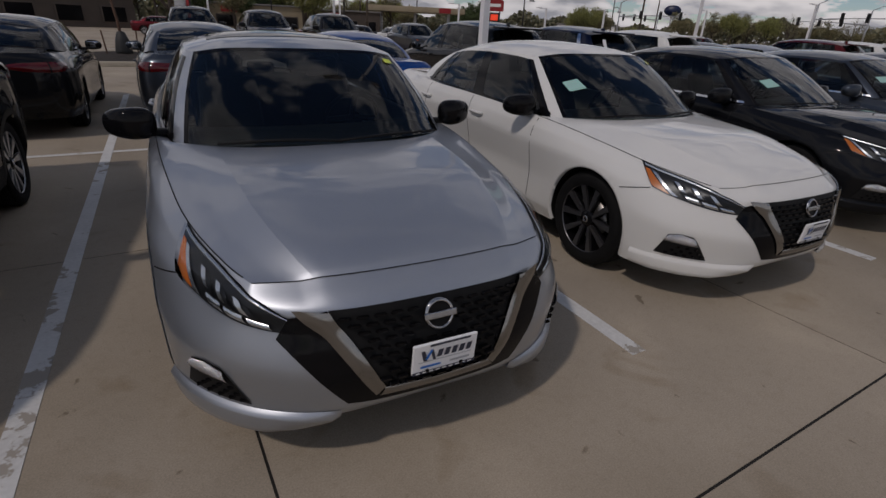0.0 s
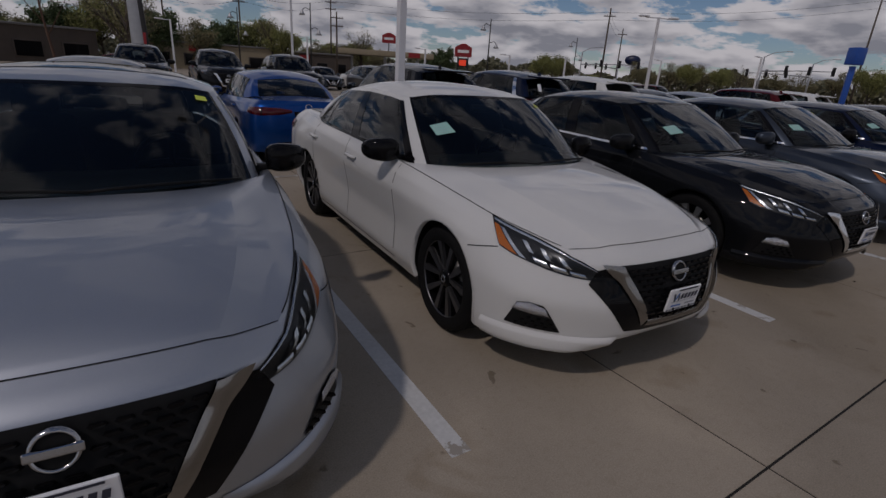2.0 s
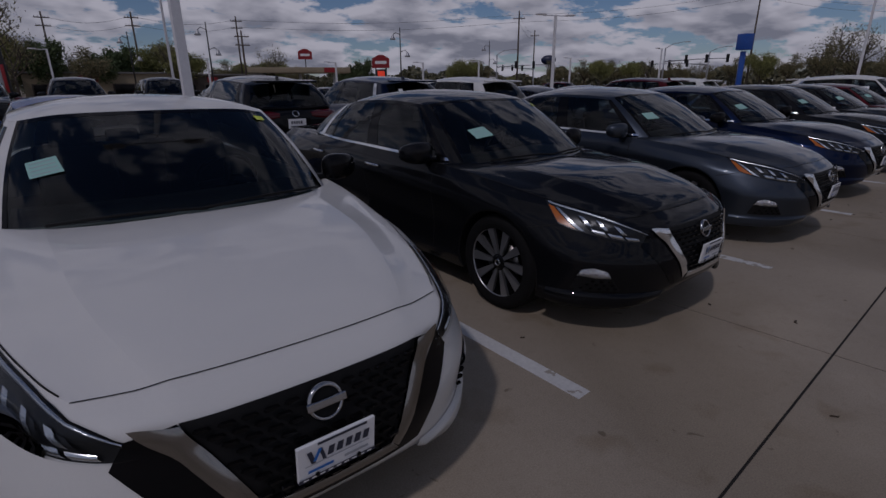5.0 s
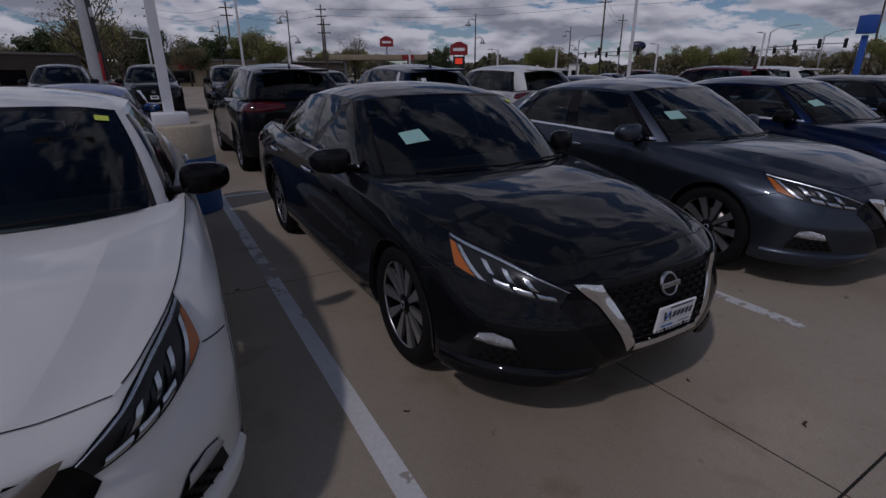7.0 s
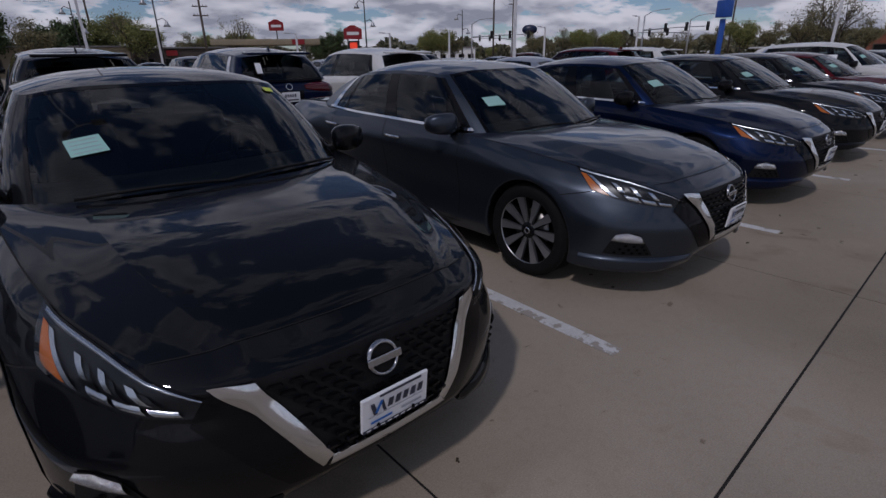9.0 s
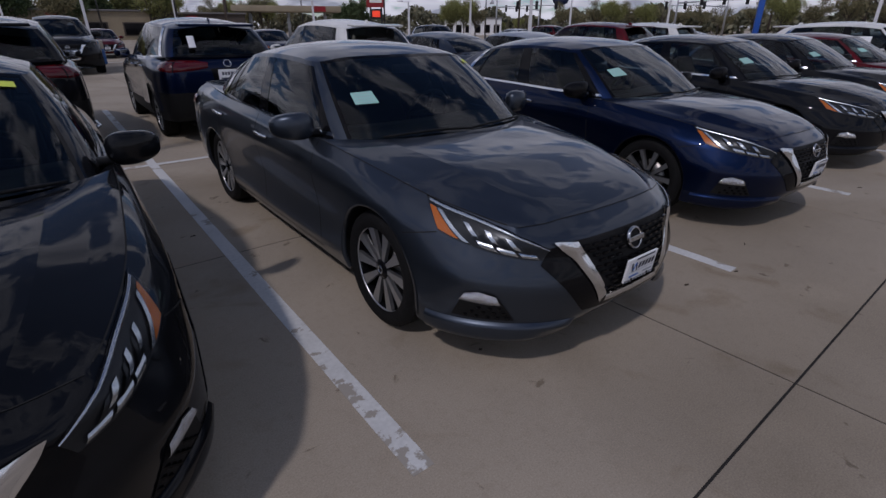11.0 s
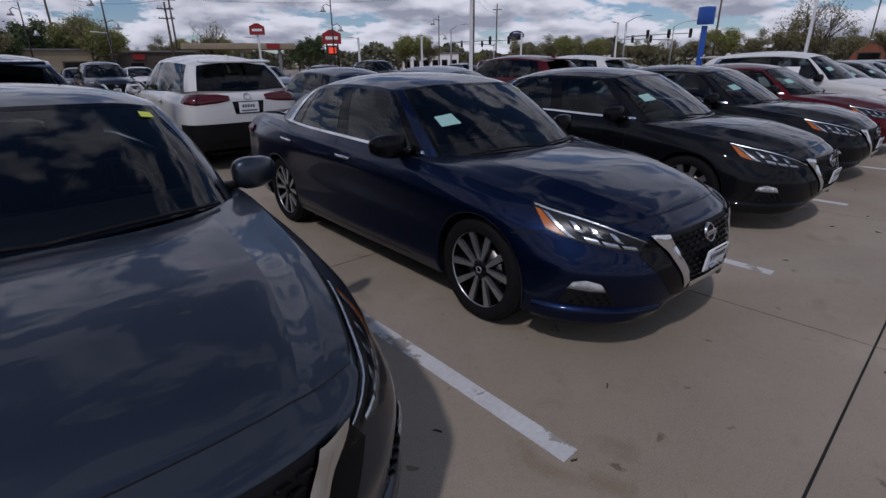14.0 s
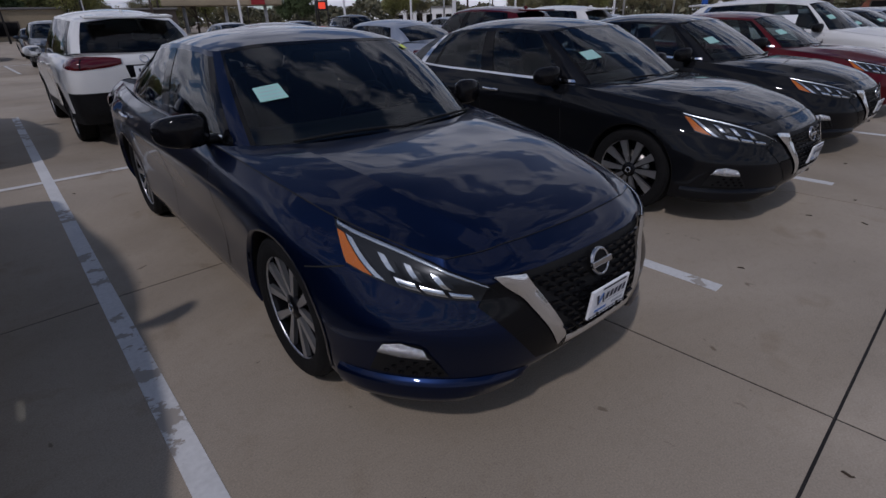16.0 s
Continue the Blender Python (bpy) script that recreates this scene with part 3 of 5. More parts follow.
        # handles
        for yy in ((f2 - .16, f3 - .02) if lod < 2 else ()):
            zz = float(np.interp(yy, S.top[100:200, 1], S.top[100:200, 2])) - .135
            p, nr = S.side(yy, zz, .022, s)
            q1, q0 = S.side(yy - .10, zz, .004, s)[0], S.side(yy + .10, zz + .006, .004, s)[0]
            bm = tube([q1, S.side(yy - .075, zz, .028, s)[0], p, S.side(yy + .075, zz + .004, .028, s)[0], q0], .013, 8)
            part("door_handle", bm, trim if trim is M_CHROME else body, car)
        # mirror
        c = Vector((s * .955, f1 + .10, S.foot[2][2] + .075))
        bm = bmesh.new()
        bmesh.ops.create_uvsphere(bm, u_segments=20, v_segments=12, radius=1)
        for v in bm.verts:
            q = v.co
            q = Vector([math.copysign(abs(a) ** .72, a) for a in q])
            v.co = Vector((q.x * .125, q.y * .062 + abs(q.x * .03) + q.x * s * .03, q.z * .080 * (1 - .12 * q.x * s))) + c
        mo = part("wing_mirror", bm, mirror, car)
        if lod > 1:
            continue
        bm = rbox(c + Vector((-s * .13, .03, -.055)), (.16, .07, .035), .012)
        part("mirror_arm", bm, M_ROUGH, mo)
        bm = rbox(c + Vector((-s * .005, .062, 0)), (.18, .012, .11), .005, Matrix.Rotation(s * .2, 3, "Z"))
        part("mirror_glass", bm, M_CHROME, mo)
    # roof
    k = 16
    hd = lambda a, b, kk: catmull(S.head, np.linspace(a, b, kk))
    f = np.concatenate([hd(0, 2, k)[:0:-1] * MIR, hd(0, 2, k)])
    r = np.concatenate([hd(7, 8, k) * MIR, hd(7, 8, k)[:-1][::-1]])
    sd = hd(2, 7, 24)
    R = coons(f, r, sd * MIR, sd)
    ww = np.linspace(0, 1, 24)[:, None]
    uu = np.linspace(-1, 1, 31)[None, :]
    R[..., 2] += .05 * (1 - uu ** 2) * np.sin(np.pi * ww) ** .8
    part("roof", grid(R), body, car)
    # boot lid
    f = np.concatenate([foot(6.9, 8, k) * MIR, foot(6.9, 8, k)[:-1][::-1]])
    rr_ = np.concatenate([loop_run(11, 12, k) * MIR, loop_run(11, 12, k)[:-1][::-1]])
    sd = np.linspace(f[-1], rr_[-1], 12)
    D = coons(f, rr_, sd * MIR, sd)
    part("boot_lid", grid(D), body, car)
    if sunroof:
        part("sunroof", grid(R[5:14, 5:26] + np.array((0, 0, .003))), M_TRIM, car, "dark glass sunroof")
    build_front(car, S, body, vee, tall, badge, lod)
    build_rear(car, S, tall, body, lod)
    build_cabin(car, S, tall, lod, tag, stick)
    return car


def build_front(car, S, body, vee, tall, badge, lod=0):
    zo = (lambda z: float(np.interp(z, (.18, .3, .5, .65, .75), (.24, .36, .64, .82, .95)))) if tall else (lambda z: z)
    F = lambda x, z, off: S.front(x, zo(z), off)
    # black surround and grille
    part("grille_surround", region(F, [(-.485, .660), (-.53, .588), (-.33, .338), (0, .318), (.33, .338), (.53, .588), (.485, .660)],
                                   [(-.37, .687), (-.32, .63), (-.19, .42), (0, .42), (.19, .42), (.32, .63), (.37, .687)], 43, 8, .004), M_TRIM, car, "gloss black grille surround")
    part("grille_backing", region(F, [(-.365, .684), (-.31, .6), (-.20, .40), (0, .40), (.20, .40), (.31, .6), (.365, .684)],
                                  [(-.365, .688), (-.2, .690), (-.1, .690), (0, .690), (.1, .690), (.2, .690), (.365, .688)], 25, 8, .006), M_ROUGH, car)
    bm = bmesh.new()
    for row in range(10):
        z = .412 + row * .0275
        half = .195 + (z - .40) * .57
        k = int(half / .029)
        for c in range(-k, k + 1):
            x = c * .058 + (.029 if row % 2 else 0)
            if abs(x) > half - .012 or (abs(x) < .07 and z > .56):
                continue
            p, nr = F(x, z, .010)
            rot = Vector(nr).to_track_quat("Y", "Z").to_matrix()
            hw = .024
            vs = [bm.verts.new(Vector(p) + rot @ Vector(q)) for q in
                  ((-hw, 0, 0), (-hw * .7, 0, .009), (hw * .7, 0, .009), (hw, 0, 0), (hw * .7, 0, -.006), (-hw * .7, 0, -.006),
                   (-hw * .8, .012, .002), (-hw * .55, .014, .007), (hw * .55, .014, .007), (hw * .8, .012, .002), (hw * .55, .012, -.003), (-hw * .55, .012, -.003))]
            bm.faces.new(vs[6:][::-1])
            for i in range(6):
                bm.faces.new((vs[i], vs[(i + 1) % 6], vs[6 + (i + 1) % 6], vs[6 + i]))
    part("grille_mesh", bm, M_TRIM, car, "gloss black grille mesh", False)["kind"] = "stuff"
    # the bright V, standing more upright than the nose
    Fb = lambda x, z, off: S.front(x, zo(z), off + .014 * (z - .374) / .31)
    for s in (-1, 1):
        inner = [(s * .362, .684), (s * .312, .602), (s * .252, .494), (s * .203, .402)]
        outer = [(s * .470, .682), (s * .382, .602), (s * .302, .476), (s * .236, .366)]
        part("grille_blade", region(Fb, inner, outer, 18, 7, .010, .005), vee, car, "bright grille blade")
    part("grille_foot", region(F, [(-.232, .363), (0, .356), (.232, .363)], [(-.205, .400), (0, .390), (.205, .400)], 15, 5, .012, .010), vee, car)
    # emblem: ring and bar, no letters
    p, nr = F(0, .630, .020)
    rot = Vector(nr).to_track_quat("Z", "Y").to_matrix().to_4x4()
    bm = revolve([(.045, .0), (.043, .009), (.049, .014), (.056, .009), (.057, 0)], 36, "z")
    bmesh.ops.transform(bm, matrix=Matrix.Translation(p) @ rot, verts=bm.verts)
    part("emblem_ring", bm, badge, car)
    bm = rbox((0, 0, .014), (.124, .025, .012), .004)
    bmesh.ops.transform(bm, matrix=Matrix.Translation(p) @ rot, verts=bm.verts)
    part("emblem_bar", bm, badge, car, "", False)
    bm = revolve([(.051, .003), (.03, .004), (0, .004)], 24, "z")
    bmesh.ops.transform(bm, matrix=Matrix.Translation(p) @ rot, verts=bm.verts)
    part("emblem_back", bm, M_ROUGH, car)
    # dealer plate with bars for its print
    build_plate(car, Vector((0, F(0, .50, 0)[0][1] - .034, zo(.500))), 7, lod)
    # headlamps
    for s in (-1, 1):
        pt = [1.42, 1.75, 2.2, 2.7, 3.2, 3.7, 4.02]
        zt = [zo(q) for q in (.640, .690, .730, .755, .775, .796, .814)]
        pb = [1.46, 1.78, 2.1, 2.45, 2.8, 3.15, 3.48]
        zb = [zo(q) for q in (.606, .611, .620, .633, .649, .668, .694)]
        ts = np.linspace(0, 1, 7)

        def lp(t, v):
            """A place on the lamp: t from its inner to its outer end, v from foot to top."""
            a, za, b, zb2 = (float(np.interp(t, ts, q)) for q in (pb, zb, pt, zt))
            return (s * (a + (b - a) * v), za + (zb2 - za) * v)
        cut = lambda a, b, lo, hi, k: ([lp(q, lo) for q in np.linspace(a, b, k)], [lp(q, hi) for q in np.linspace(a, b, k)])
        slant = lambda a0, a1, b0, b1: ([lp(q, .06) for q in np.linspace(a0, a1, 4)], [lp(q, .78) for q in np.linspace(b0, b1, 4)])
        bot, top = cut(0, 1, 0, 1, 13)
        lamp = part("headlamp", region(S.at, bot, top, 28, 8, .003), M_DARK, car, "clear headlamp with amber reflector")
        part("amber_reflector", region(S.at, *slant(.79, .99, .92, .985), 8, 6, .006), M_AMBER, lamp, "amber side reflector")
        if lod < 2:
            part("light_guide", region(S.at, *slant(.70, .765, .84, .90), 6, 6, .008, .003), M_LED, lamp)
            part("light_bar", region(S.at, *cut(.06, .97, .88, .97, 12), 24, 4, .006, .004), M_LED, lamp)
            for a in (.50, .34, .18):
                part("projector_lens", region(S.at, *([lp(q, .16) for q in (a, a + .12)], [lp(q, .66) for q in (a + .09, a + .20)]), 6, 5, .005, .006), M_DARK, lamp)
                part("chevron_bar", region(S.at, *([lp(q, .08) for q in (a - .03, a + .10)], [lp(q, .30) for q in (a - .01, a + .12)]), 6, 4, .008, .006), M_LED, lamp)
                part("chevron_bar", region(S.at, *([lp(q, .30) for q in (a + .07, a + .12)], [lp(q, .72) for q in (a + .14, a + .185)]), 5, 4, .008, .005), M_LED, lamp)
        part("lens_cover", region(S.at, bot, top, 28, 6, .014, .006), M_CLEAR, lamp)
        e0 = [S.at(*q, .005) for q in top]
        part("lamp_edge", ribbon([q[0] for q in e0], [q[1] for q in e0], .006), M_TRIM, lamp)
        # fog lamp pocket
        if not tall:
            pock = part("fog_pocket", region(F, [(s * .812, .318), (s * .76, .314), (s * .69, .314), (s * .625, .316)],
                                             [(s * .790, .452), (s * .755, .466), (s * .705, .458), (s * .628, .322)], 15, 8, .004), M_ROUGH, car, "black fog lamp pocket")
            part("fog_lamp", region(F, [(s * .800, .410), (s * .74, .402), (s * .678, .400)], [(s * .788, .450), (s * .752, .465), (s * .700, .446)], 11, 6, .008, .010), M_FOG, pock, "bright fog lamp")
            bm = bmesh.new()
            for row in range(3):
                for c in range(5 - row):
                    x = .648 + c * .032 + row * .016
                    p, nr = F(s * x, .332 + row * .024, .006)
                    box(bm, p, (.022, .012, .009))
            part("fog_mesh", bm, M_TRIM, pock, "", False)["kind"] = "stuff"
            rows = []
            for q in np.concatenate([[1.06, 1.075, 1.1], np.linspace(1.16, 3.62, 30)]):
                k = min(1.0, (q - 1.06) / .10)
                prof = ((.300, .002), (.292, .006 + .006 * k), (.280, .008 + .014 * k), (.274, .008 + .015 * k), (.250 - .02 * k, .010 + .012 * k),
                        (.246 - .038 * k, .008 + .008 * k), (.244 - .042 * k, .004), (.244 - .04 * k, -.05))
                rows.append([S.at(s * q, z, off)[0] for z, off in prof])
            part("lip_blade", grid(np.array(rows), flip=s < 0), body, car)


def build_rear(car, S, tall, body, lod=0):
    z0, z1 = (.985, 1.135) if tall else (.82, .945)
    for s in (-1, 1):
        lamp = part("tail_lamp", region(S.at, [(s * 10.25, z0 + .03), (s * 11.0, z0), (s * 11.45, z0 + .02), (s * 11.66, z0 + .05)],
                                        [(s * 10.25, z1 - .02), (s * 11.0, z1), (s * 11.45, z1 - .01), (s * 11.66, z1 - .035)], 18, 6, .006, .012), M_REDLENS, car, "dark red tail lamp")
        part("lamp_divider", region(S.at, [(s * 11.02, z0 + .002), (s * 11.05, z0 + .002)], [(s * 11.02, z1 - .002), (s * 11.05, z1 - .002)], 3, 5, .010, .010), M_TRIM, lamp)
    R = lambda x, z, off: S.rear(x, z, off)
    zl = .30 if not tall else .46
    part("rear_diffuser", region(R, [(-.62, zl), (0, zl), (.62, zl)], [(-.5, zl + .12), (0, zl + .13), (.5, zl + .12)], 15, 4, .006), M_ROUGH, car)
    for s in ((-1, 1) if lod < 2 and not tall else ()):
        tip = part("exhaust_tip", tube([(s * .50, 4.66, .315), (s * .50, 4.87, .315)], .038, 14, cap=False), M_CHROME, car, "chrome exhaust tip")
        part("exhaust_bore", revolve([(.034, 0), (0, .0)], 14, "z"), M_ROUGH, tip).matrix_local = pose(s * .50, 4.85, .315, 90, 0, 0)
    zp = .80 if not tall else .93
    y = R(0, zp, .012)[0][1]
    part("rear_plate_recess", region(R, [(-.21, zp - .09), (.21, zp - .09)], [(-.24, zp + .09), (.24, zp + .09)], 9, 3, .004), M_TRIM, car)
    pl = part("rear_dealer_plate", rbox((0, y, zp), (.30, .012, .15), .004), M_PLATE, car, "white dealer plate with dark print", False)
    for k in range(5 if lod < 2 else 0):
        part("plate_print", box(bmesh.new(), (.09 - k * .04, y + .0065, zp + .02), (.026, .002, .045)), M_INK, pl, "", False)
    part("plate_print", box(bmesh.new(), (0, y + .0065, zp - .045), (.24, .002, .02)), M_INK, pl, "", False)
    bm = revolve([(.045, .0), (.043, .008), (.05, .012), (.056, .008), (.057, 0)], 24, "z")
    p, nr = R(0, zp + .15, .006)
    bmesh.ops.transform(bm, matrix=Matrix.Translation(p) @ Vector(nr).to_track_quat("Z", "Y").to_matrix().to_4x4(), verts=bm.verts)
    part("rear_emblem", bm, M_CHROME, car)
    if tall:
        part("roof_spoiler", rbox((0, S.head[8][1] + .09, S.head[8][2] + .015), (1.02, .26, .035), .014, Matrix.Rotation(radians(-4), 3, "X")), body, car)
        fin = rbox((0, S.head[8][1] - .25, S.head[8][2] + .075), (.03, .15, .07), .012, None, .5)
        part("roof_antenna", fin, body, car)


def build_plate(car, c, tilt, lod=0):
    rot = Matrix.Rotation(radians(tilt), 3, "X")
    K = .78
    base = part("dealer_plate", rbox(c, (.315 * K, .012, .165 * K), .004, rot), M_PLATE, car, "white dealer plate with dark print", False)

    def bar(x, z, w, h, mt, lift=.0085, lean=0.0):
        bm = bmesh.new()
        vs = [bm.verts.new(c + rot @ Vector(((x + a * w / 2 + b * lean) * K, -lift, (z + b * h / 2) * K))) for a, b in ((-1, -1), (1, -1), (1, 1), (-1, 1))]
        bm.faces.new(vs)
        part("plate_print", bm, mt, base, "", False)
    bar(0, -.073, .314, .016, M_INK)
    if lod:
        bar(0, .022, .2, .05, M_INK)
        return
    bar(.02, .074, .20, .012, M_INK)
    for k in range(5):
        bar(-.028 + k * .036, .022, .024, .040, M_INK, .0085, .004)
    bar(-.105, .022, .018, .060, M_INK, .0085, -.008)
    bar(-.082, .026, .014, .050, M_INKBLUE, .0087, .012)
    bar(-.062, .022, .014, .060, M_INK, .0085, -.008)
    bar(0, -.012, .26, .004, M_INKGREY)
    bar(-.07, -.042, .10, .012, M_INKBLUE)
    bar(.075, -.040, .10, .012, M_INKGREY)
    for k in range(9):
        bar(-.13 + k * .0325, -.073, .020, .007, M_PLATE, .0092)
    for s in (-1, 1):
        bm = revolve([(.007, 0), (.006, .004), (0, .005)], 10, "z")
        bmesh.ops.transform(bm, matrix=Matrix.Translation(c + rot @ Vector((s * .085 * K, -.008, -.066 * K))) @ Matrix.Rotation(radians(90), 4, "X"), verts=bm.verts)
        part("plate_screw", bm, M_TRIM, base)


def build_cabin(car, S, tall, lod=0, tag=0.0, stick=(0.0, 0.0)):
    dz = .12 if tall else 0
    # dash, wheel, seats
    prof = [(1.55, .60), (1.52, .93), (1.72, .955), (1.98, .93), (2.06, .86), (2.02, .60)]
    P = np.array([[(x, y + .10 * (x / .7) ** 2, z + dz) for y, z in prof] for x in np.linspace(-.70, .70, 12)])
    part("dashboard", grid(P), M_DASH, car, "dark vinyl dashboard")
    bm = bmesh.new()
    c = Vector((.37, 2.22, .93 + dz))
    rot = Matrix.Rotation(radians(-65), 3, "X")
    pts = [c + rot @ Vector((math.cos(a) * .185, math.sin(a) * .185, 0)) for a in np.linspace(0, 2 * math.pi, 25)]
    tube(pts, .015, 8, bm=bm)
    for a in (0.1, math.pi - .1, -math.pi / 2):
        tube([c, c + rot @ Vector((math.cos(a) * .18, math.sin(a) * .18, 0))], .02, 6, bm=bm)
    part("steering_wheel", bm, M_DASH, car)
    for s in (-1, 1):
        seat = part("seat", rbox((s * .37, 2.62, .52 + dz), (.50, .52, .16), .05), M_CLOTH, car)
        part("seat_back", rbox((s * .37, 2.93, .84 + dz), (.48, .13, .62), .05, Matrix.Rotation(radians(-18), 3, "X"), .86), M_CLOTH, seat)
        part("headrest", rbox((s * .37, 3.04, 1.20 + dz), (.26, .09, .17), .035, Matrix.Rotation(radians(-14), 3, "X")), M_CLOTH, seat)
    bench = part("rear_bench", rbox((0, 3.45, .52 + dz), (1.25, .52, .16), .05), M_CLOTH, car)
    part("bench_back", rbox((0, 3.75, .82 + dz), (1.25, .14, .56), .05, Matrix.Rotation(radians(-22), 3, "X")), M_CLOTH, bench)
    for x in (-.38, 0, .38):
        part("headrest", rbox((x, 3.86, 1.12 + dz), (.24, .08, .12), .03), M_CLOTH, bench)
    part("cabin_floor", rbox((0, 2.7, .36), (1.4, 2.5, .06), .02), M_CLOTH, car)
    part("parcel_shelf", rbox((0, 4.02, 1.0 + dz), (1.2, .35, .03), .01), M_CLOTH, car)
    if lod > 1:
        return
    # stickers behind the windscreen

    def screen(x, v):
        ps = abs(x) / .72 * 1.95
        A, B = catmull(S.foot, [ps])[0], catmull(S.head, [ps])[0]
        q = A * (1 - v) + B * v
        q[0] *= math.copysign(1, x)
        n = np.cross((1, 0, 0), B - A)
        n = n / np.linalg.norm(n)
        return Vector(q) + Vector(n) * (.022 * math.sin(math.pi * v) + .008) * (-1 if n[2] < 0 else 1)
    turn = math.tan(radians(tag or 0))
    for nm, x0, x1, v0, v1, mt in (("window_sticker", -.56 + stick[0], -.405 + stick[0], .375 + stick[1], .515 + stick[1], M_PAPER), ("inspection_tag", .50, .60, .84, .90, M_YELLOW)):
        if nm == "window_sticker" and tag is None:
            continue
        lean = turn if nm == "window_sticker" else 0
        P = np.array([[screen(x - (v - v0) * .85 * lean, v + (x - x0) / .85 * lean) for v in np.linspace(v0, v1, 4)] for x in np.linspace(x0, x1, 5)])
        st = part(nm, grid(P), mt, car, "pale green paper sticker" if nm == "window_sticker" else "yellow-green paper tag")
        if nm == "window_sticker":
            for v in (np.linspace(v0 + .02, v0 + .115, 4) if lod == 0 else ()):
                bm = bmesh.new()
                q = [screen(x - (v - v0) * .85 * lean, v + (x - x0) / .85 * lean) + Vector((0, -.0015, .0015)) for x in np.linspace(x0 + .015, x1 - .015, 4)]
                ribbon(q, [(0, -.7, .7)] * 4, .003, bm)
                part("sticker_print", bm, M_INKGREY, st, "", False)
    # wipers
    for x0, x1, v in ((-.50, .02, .012), (.0, .60, .015)):
        q = [screen(x, v + .03 * math.sin(math.pi * t)) + Vector((0, -.012, .008)) for t, x in zip(np.linspace(0, 1, 8), np.linspace(x0, x1, 8))]
        part("wiper", tube(q, .0075, 6), M_ROUGH, car, "black wiper")
    # mirror inside
    p = screen(0.02, .86) + Vector((0, .10, -.05))
    part("rear_view_mirror", rbox(p, (.24, .04, .06), .015), M_DASH, car)


SEDAN = Shape([LIP, SILL, WAIST, HIP, EDGE, SHOULDER], FOOT, HEAD, (.99, 3.815), .335)
CROSS = Shape([raised(l) for l in (LIP, SILL, WAIST, HIP, EDGE, SHOULDER)], CROSS_FOOT, CROSS_HEAD, (.92, 3.63), .355)

# ---- ground, joints and painted lines ----
M_CONC = mat("weathered_concrete", (0.335, 0.285, 0.222), 0.85, 0, 0, 0.6, 0.24, 0.06, 140, world_pos=True)


def stain(m):
    """Old water marks, oil drips and slab-to-slab differences laid over a concrete."""
    nt = m.node_tree
    b = nt.nodes["Principled BSDF"]
    base = b.inputs["Base Color"].links[0].from_socket
    pos = nt.nodes.new("ShaderNodeNewGeometry").outputs["Position"]
    for sc, lo, hi, tint in ((24.0, .50, .72, (.93, .925, .915)), (0.33, .5, .66, (.80, .78, .74)), (2.3, .60, .72, (.80, .76, .70)), (7.0, .69, .73, (.55, .52, .48)), (1.1, .58, .75, (1.12, 1.12, 1.12))):
        n = nt.nodes.new("ShaderNodeTexNoise")
        n.inputs["Scale"].default_value, n.inputs["Detail"].default_value, n.inputs["Distortion"].default_value = sc, 7, .6
        nt.links.new(pos, n.inputs["Vector"])
        mr = nt.nodes.new("ShaderNodeMapRange")
        mr.inputs[1].default_value, mr.inputs[2].default_value = lo, hi
        nt.links.new(n.outputs["Fac"], mr.inputs[0])
        mx = nt.nodes.new("ShaderNodeMixRGB")
        mx.blend_type = "MULTIPLY"
        mx.inputs[2].default_value = (*tint, 1)
        nt.links.new(mr.outputs[0], mx.inputs[0])
        nt.links.new(base, mx.inputs[1])
        base = mx.outputs[0]
    oi = nt.nodes.new("ShaderNodeObjectInfo")
    mr = nt.nodes.new("ShaderNodeMapRange")
    mr.inputs[3].default_value, mr.inputs[4].default_value = .97, 1.07
    nt.links.new(oi.outputs["Random"], mr.inputs[0])
    hs = nt.nodes.new("ShaderNodeHueSaturation")
    nt.links.new(mr.outputs[0], hs.inputs["Value"])
    nt.links.new(base, hs.inputs["Color"])
    nt.links.new(hs.outputs[0], b.inputs["Base Color"])


stain(M_CONC)
M_JOINT = mat("joint_dirt", (0.014, 0.012, 0.011), 0.95, 0, 0, 6, 0.4)
M_LEAF_BIT = mat("dead_leaf", (0.05, 0.035, 0.022), 0.9)


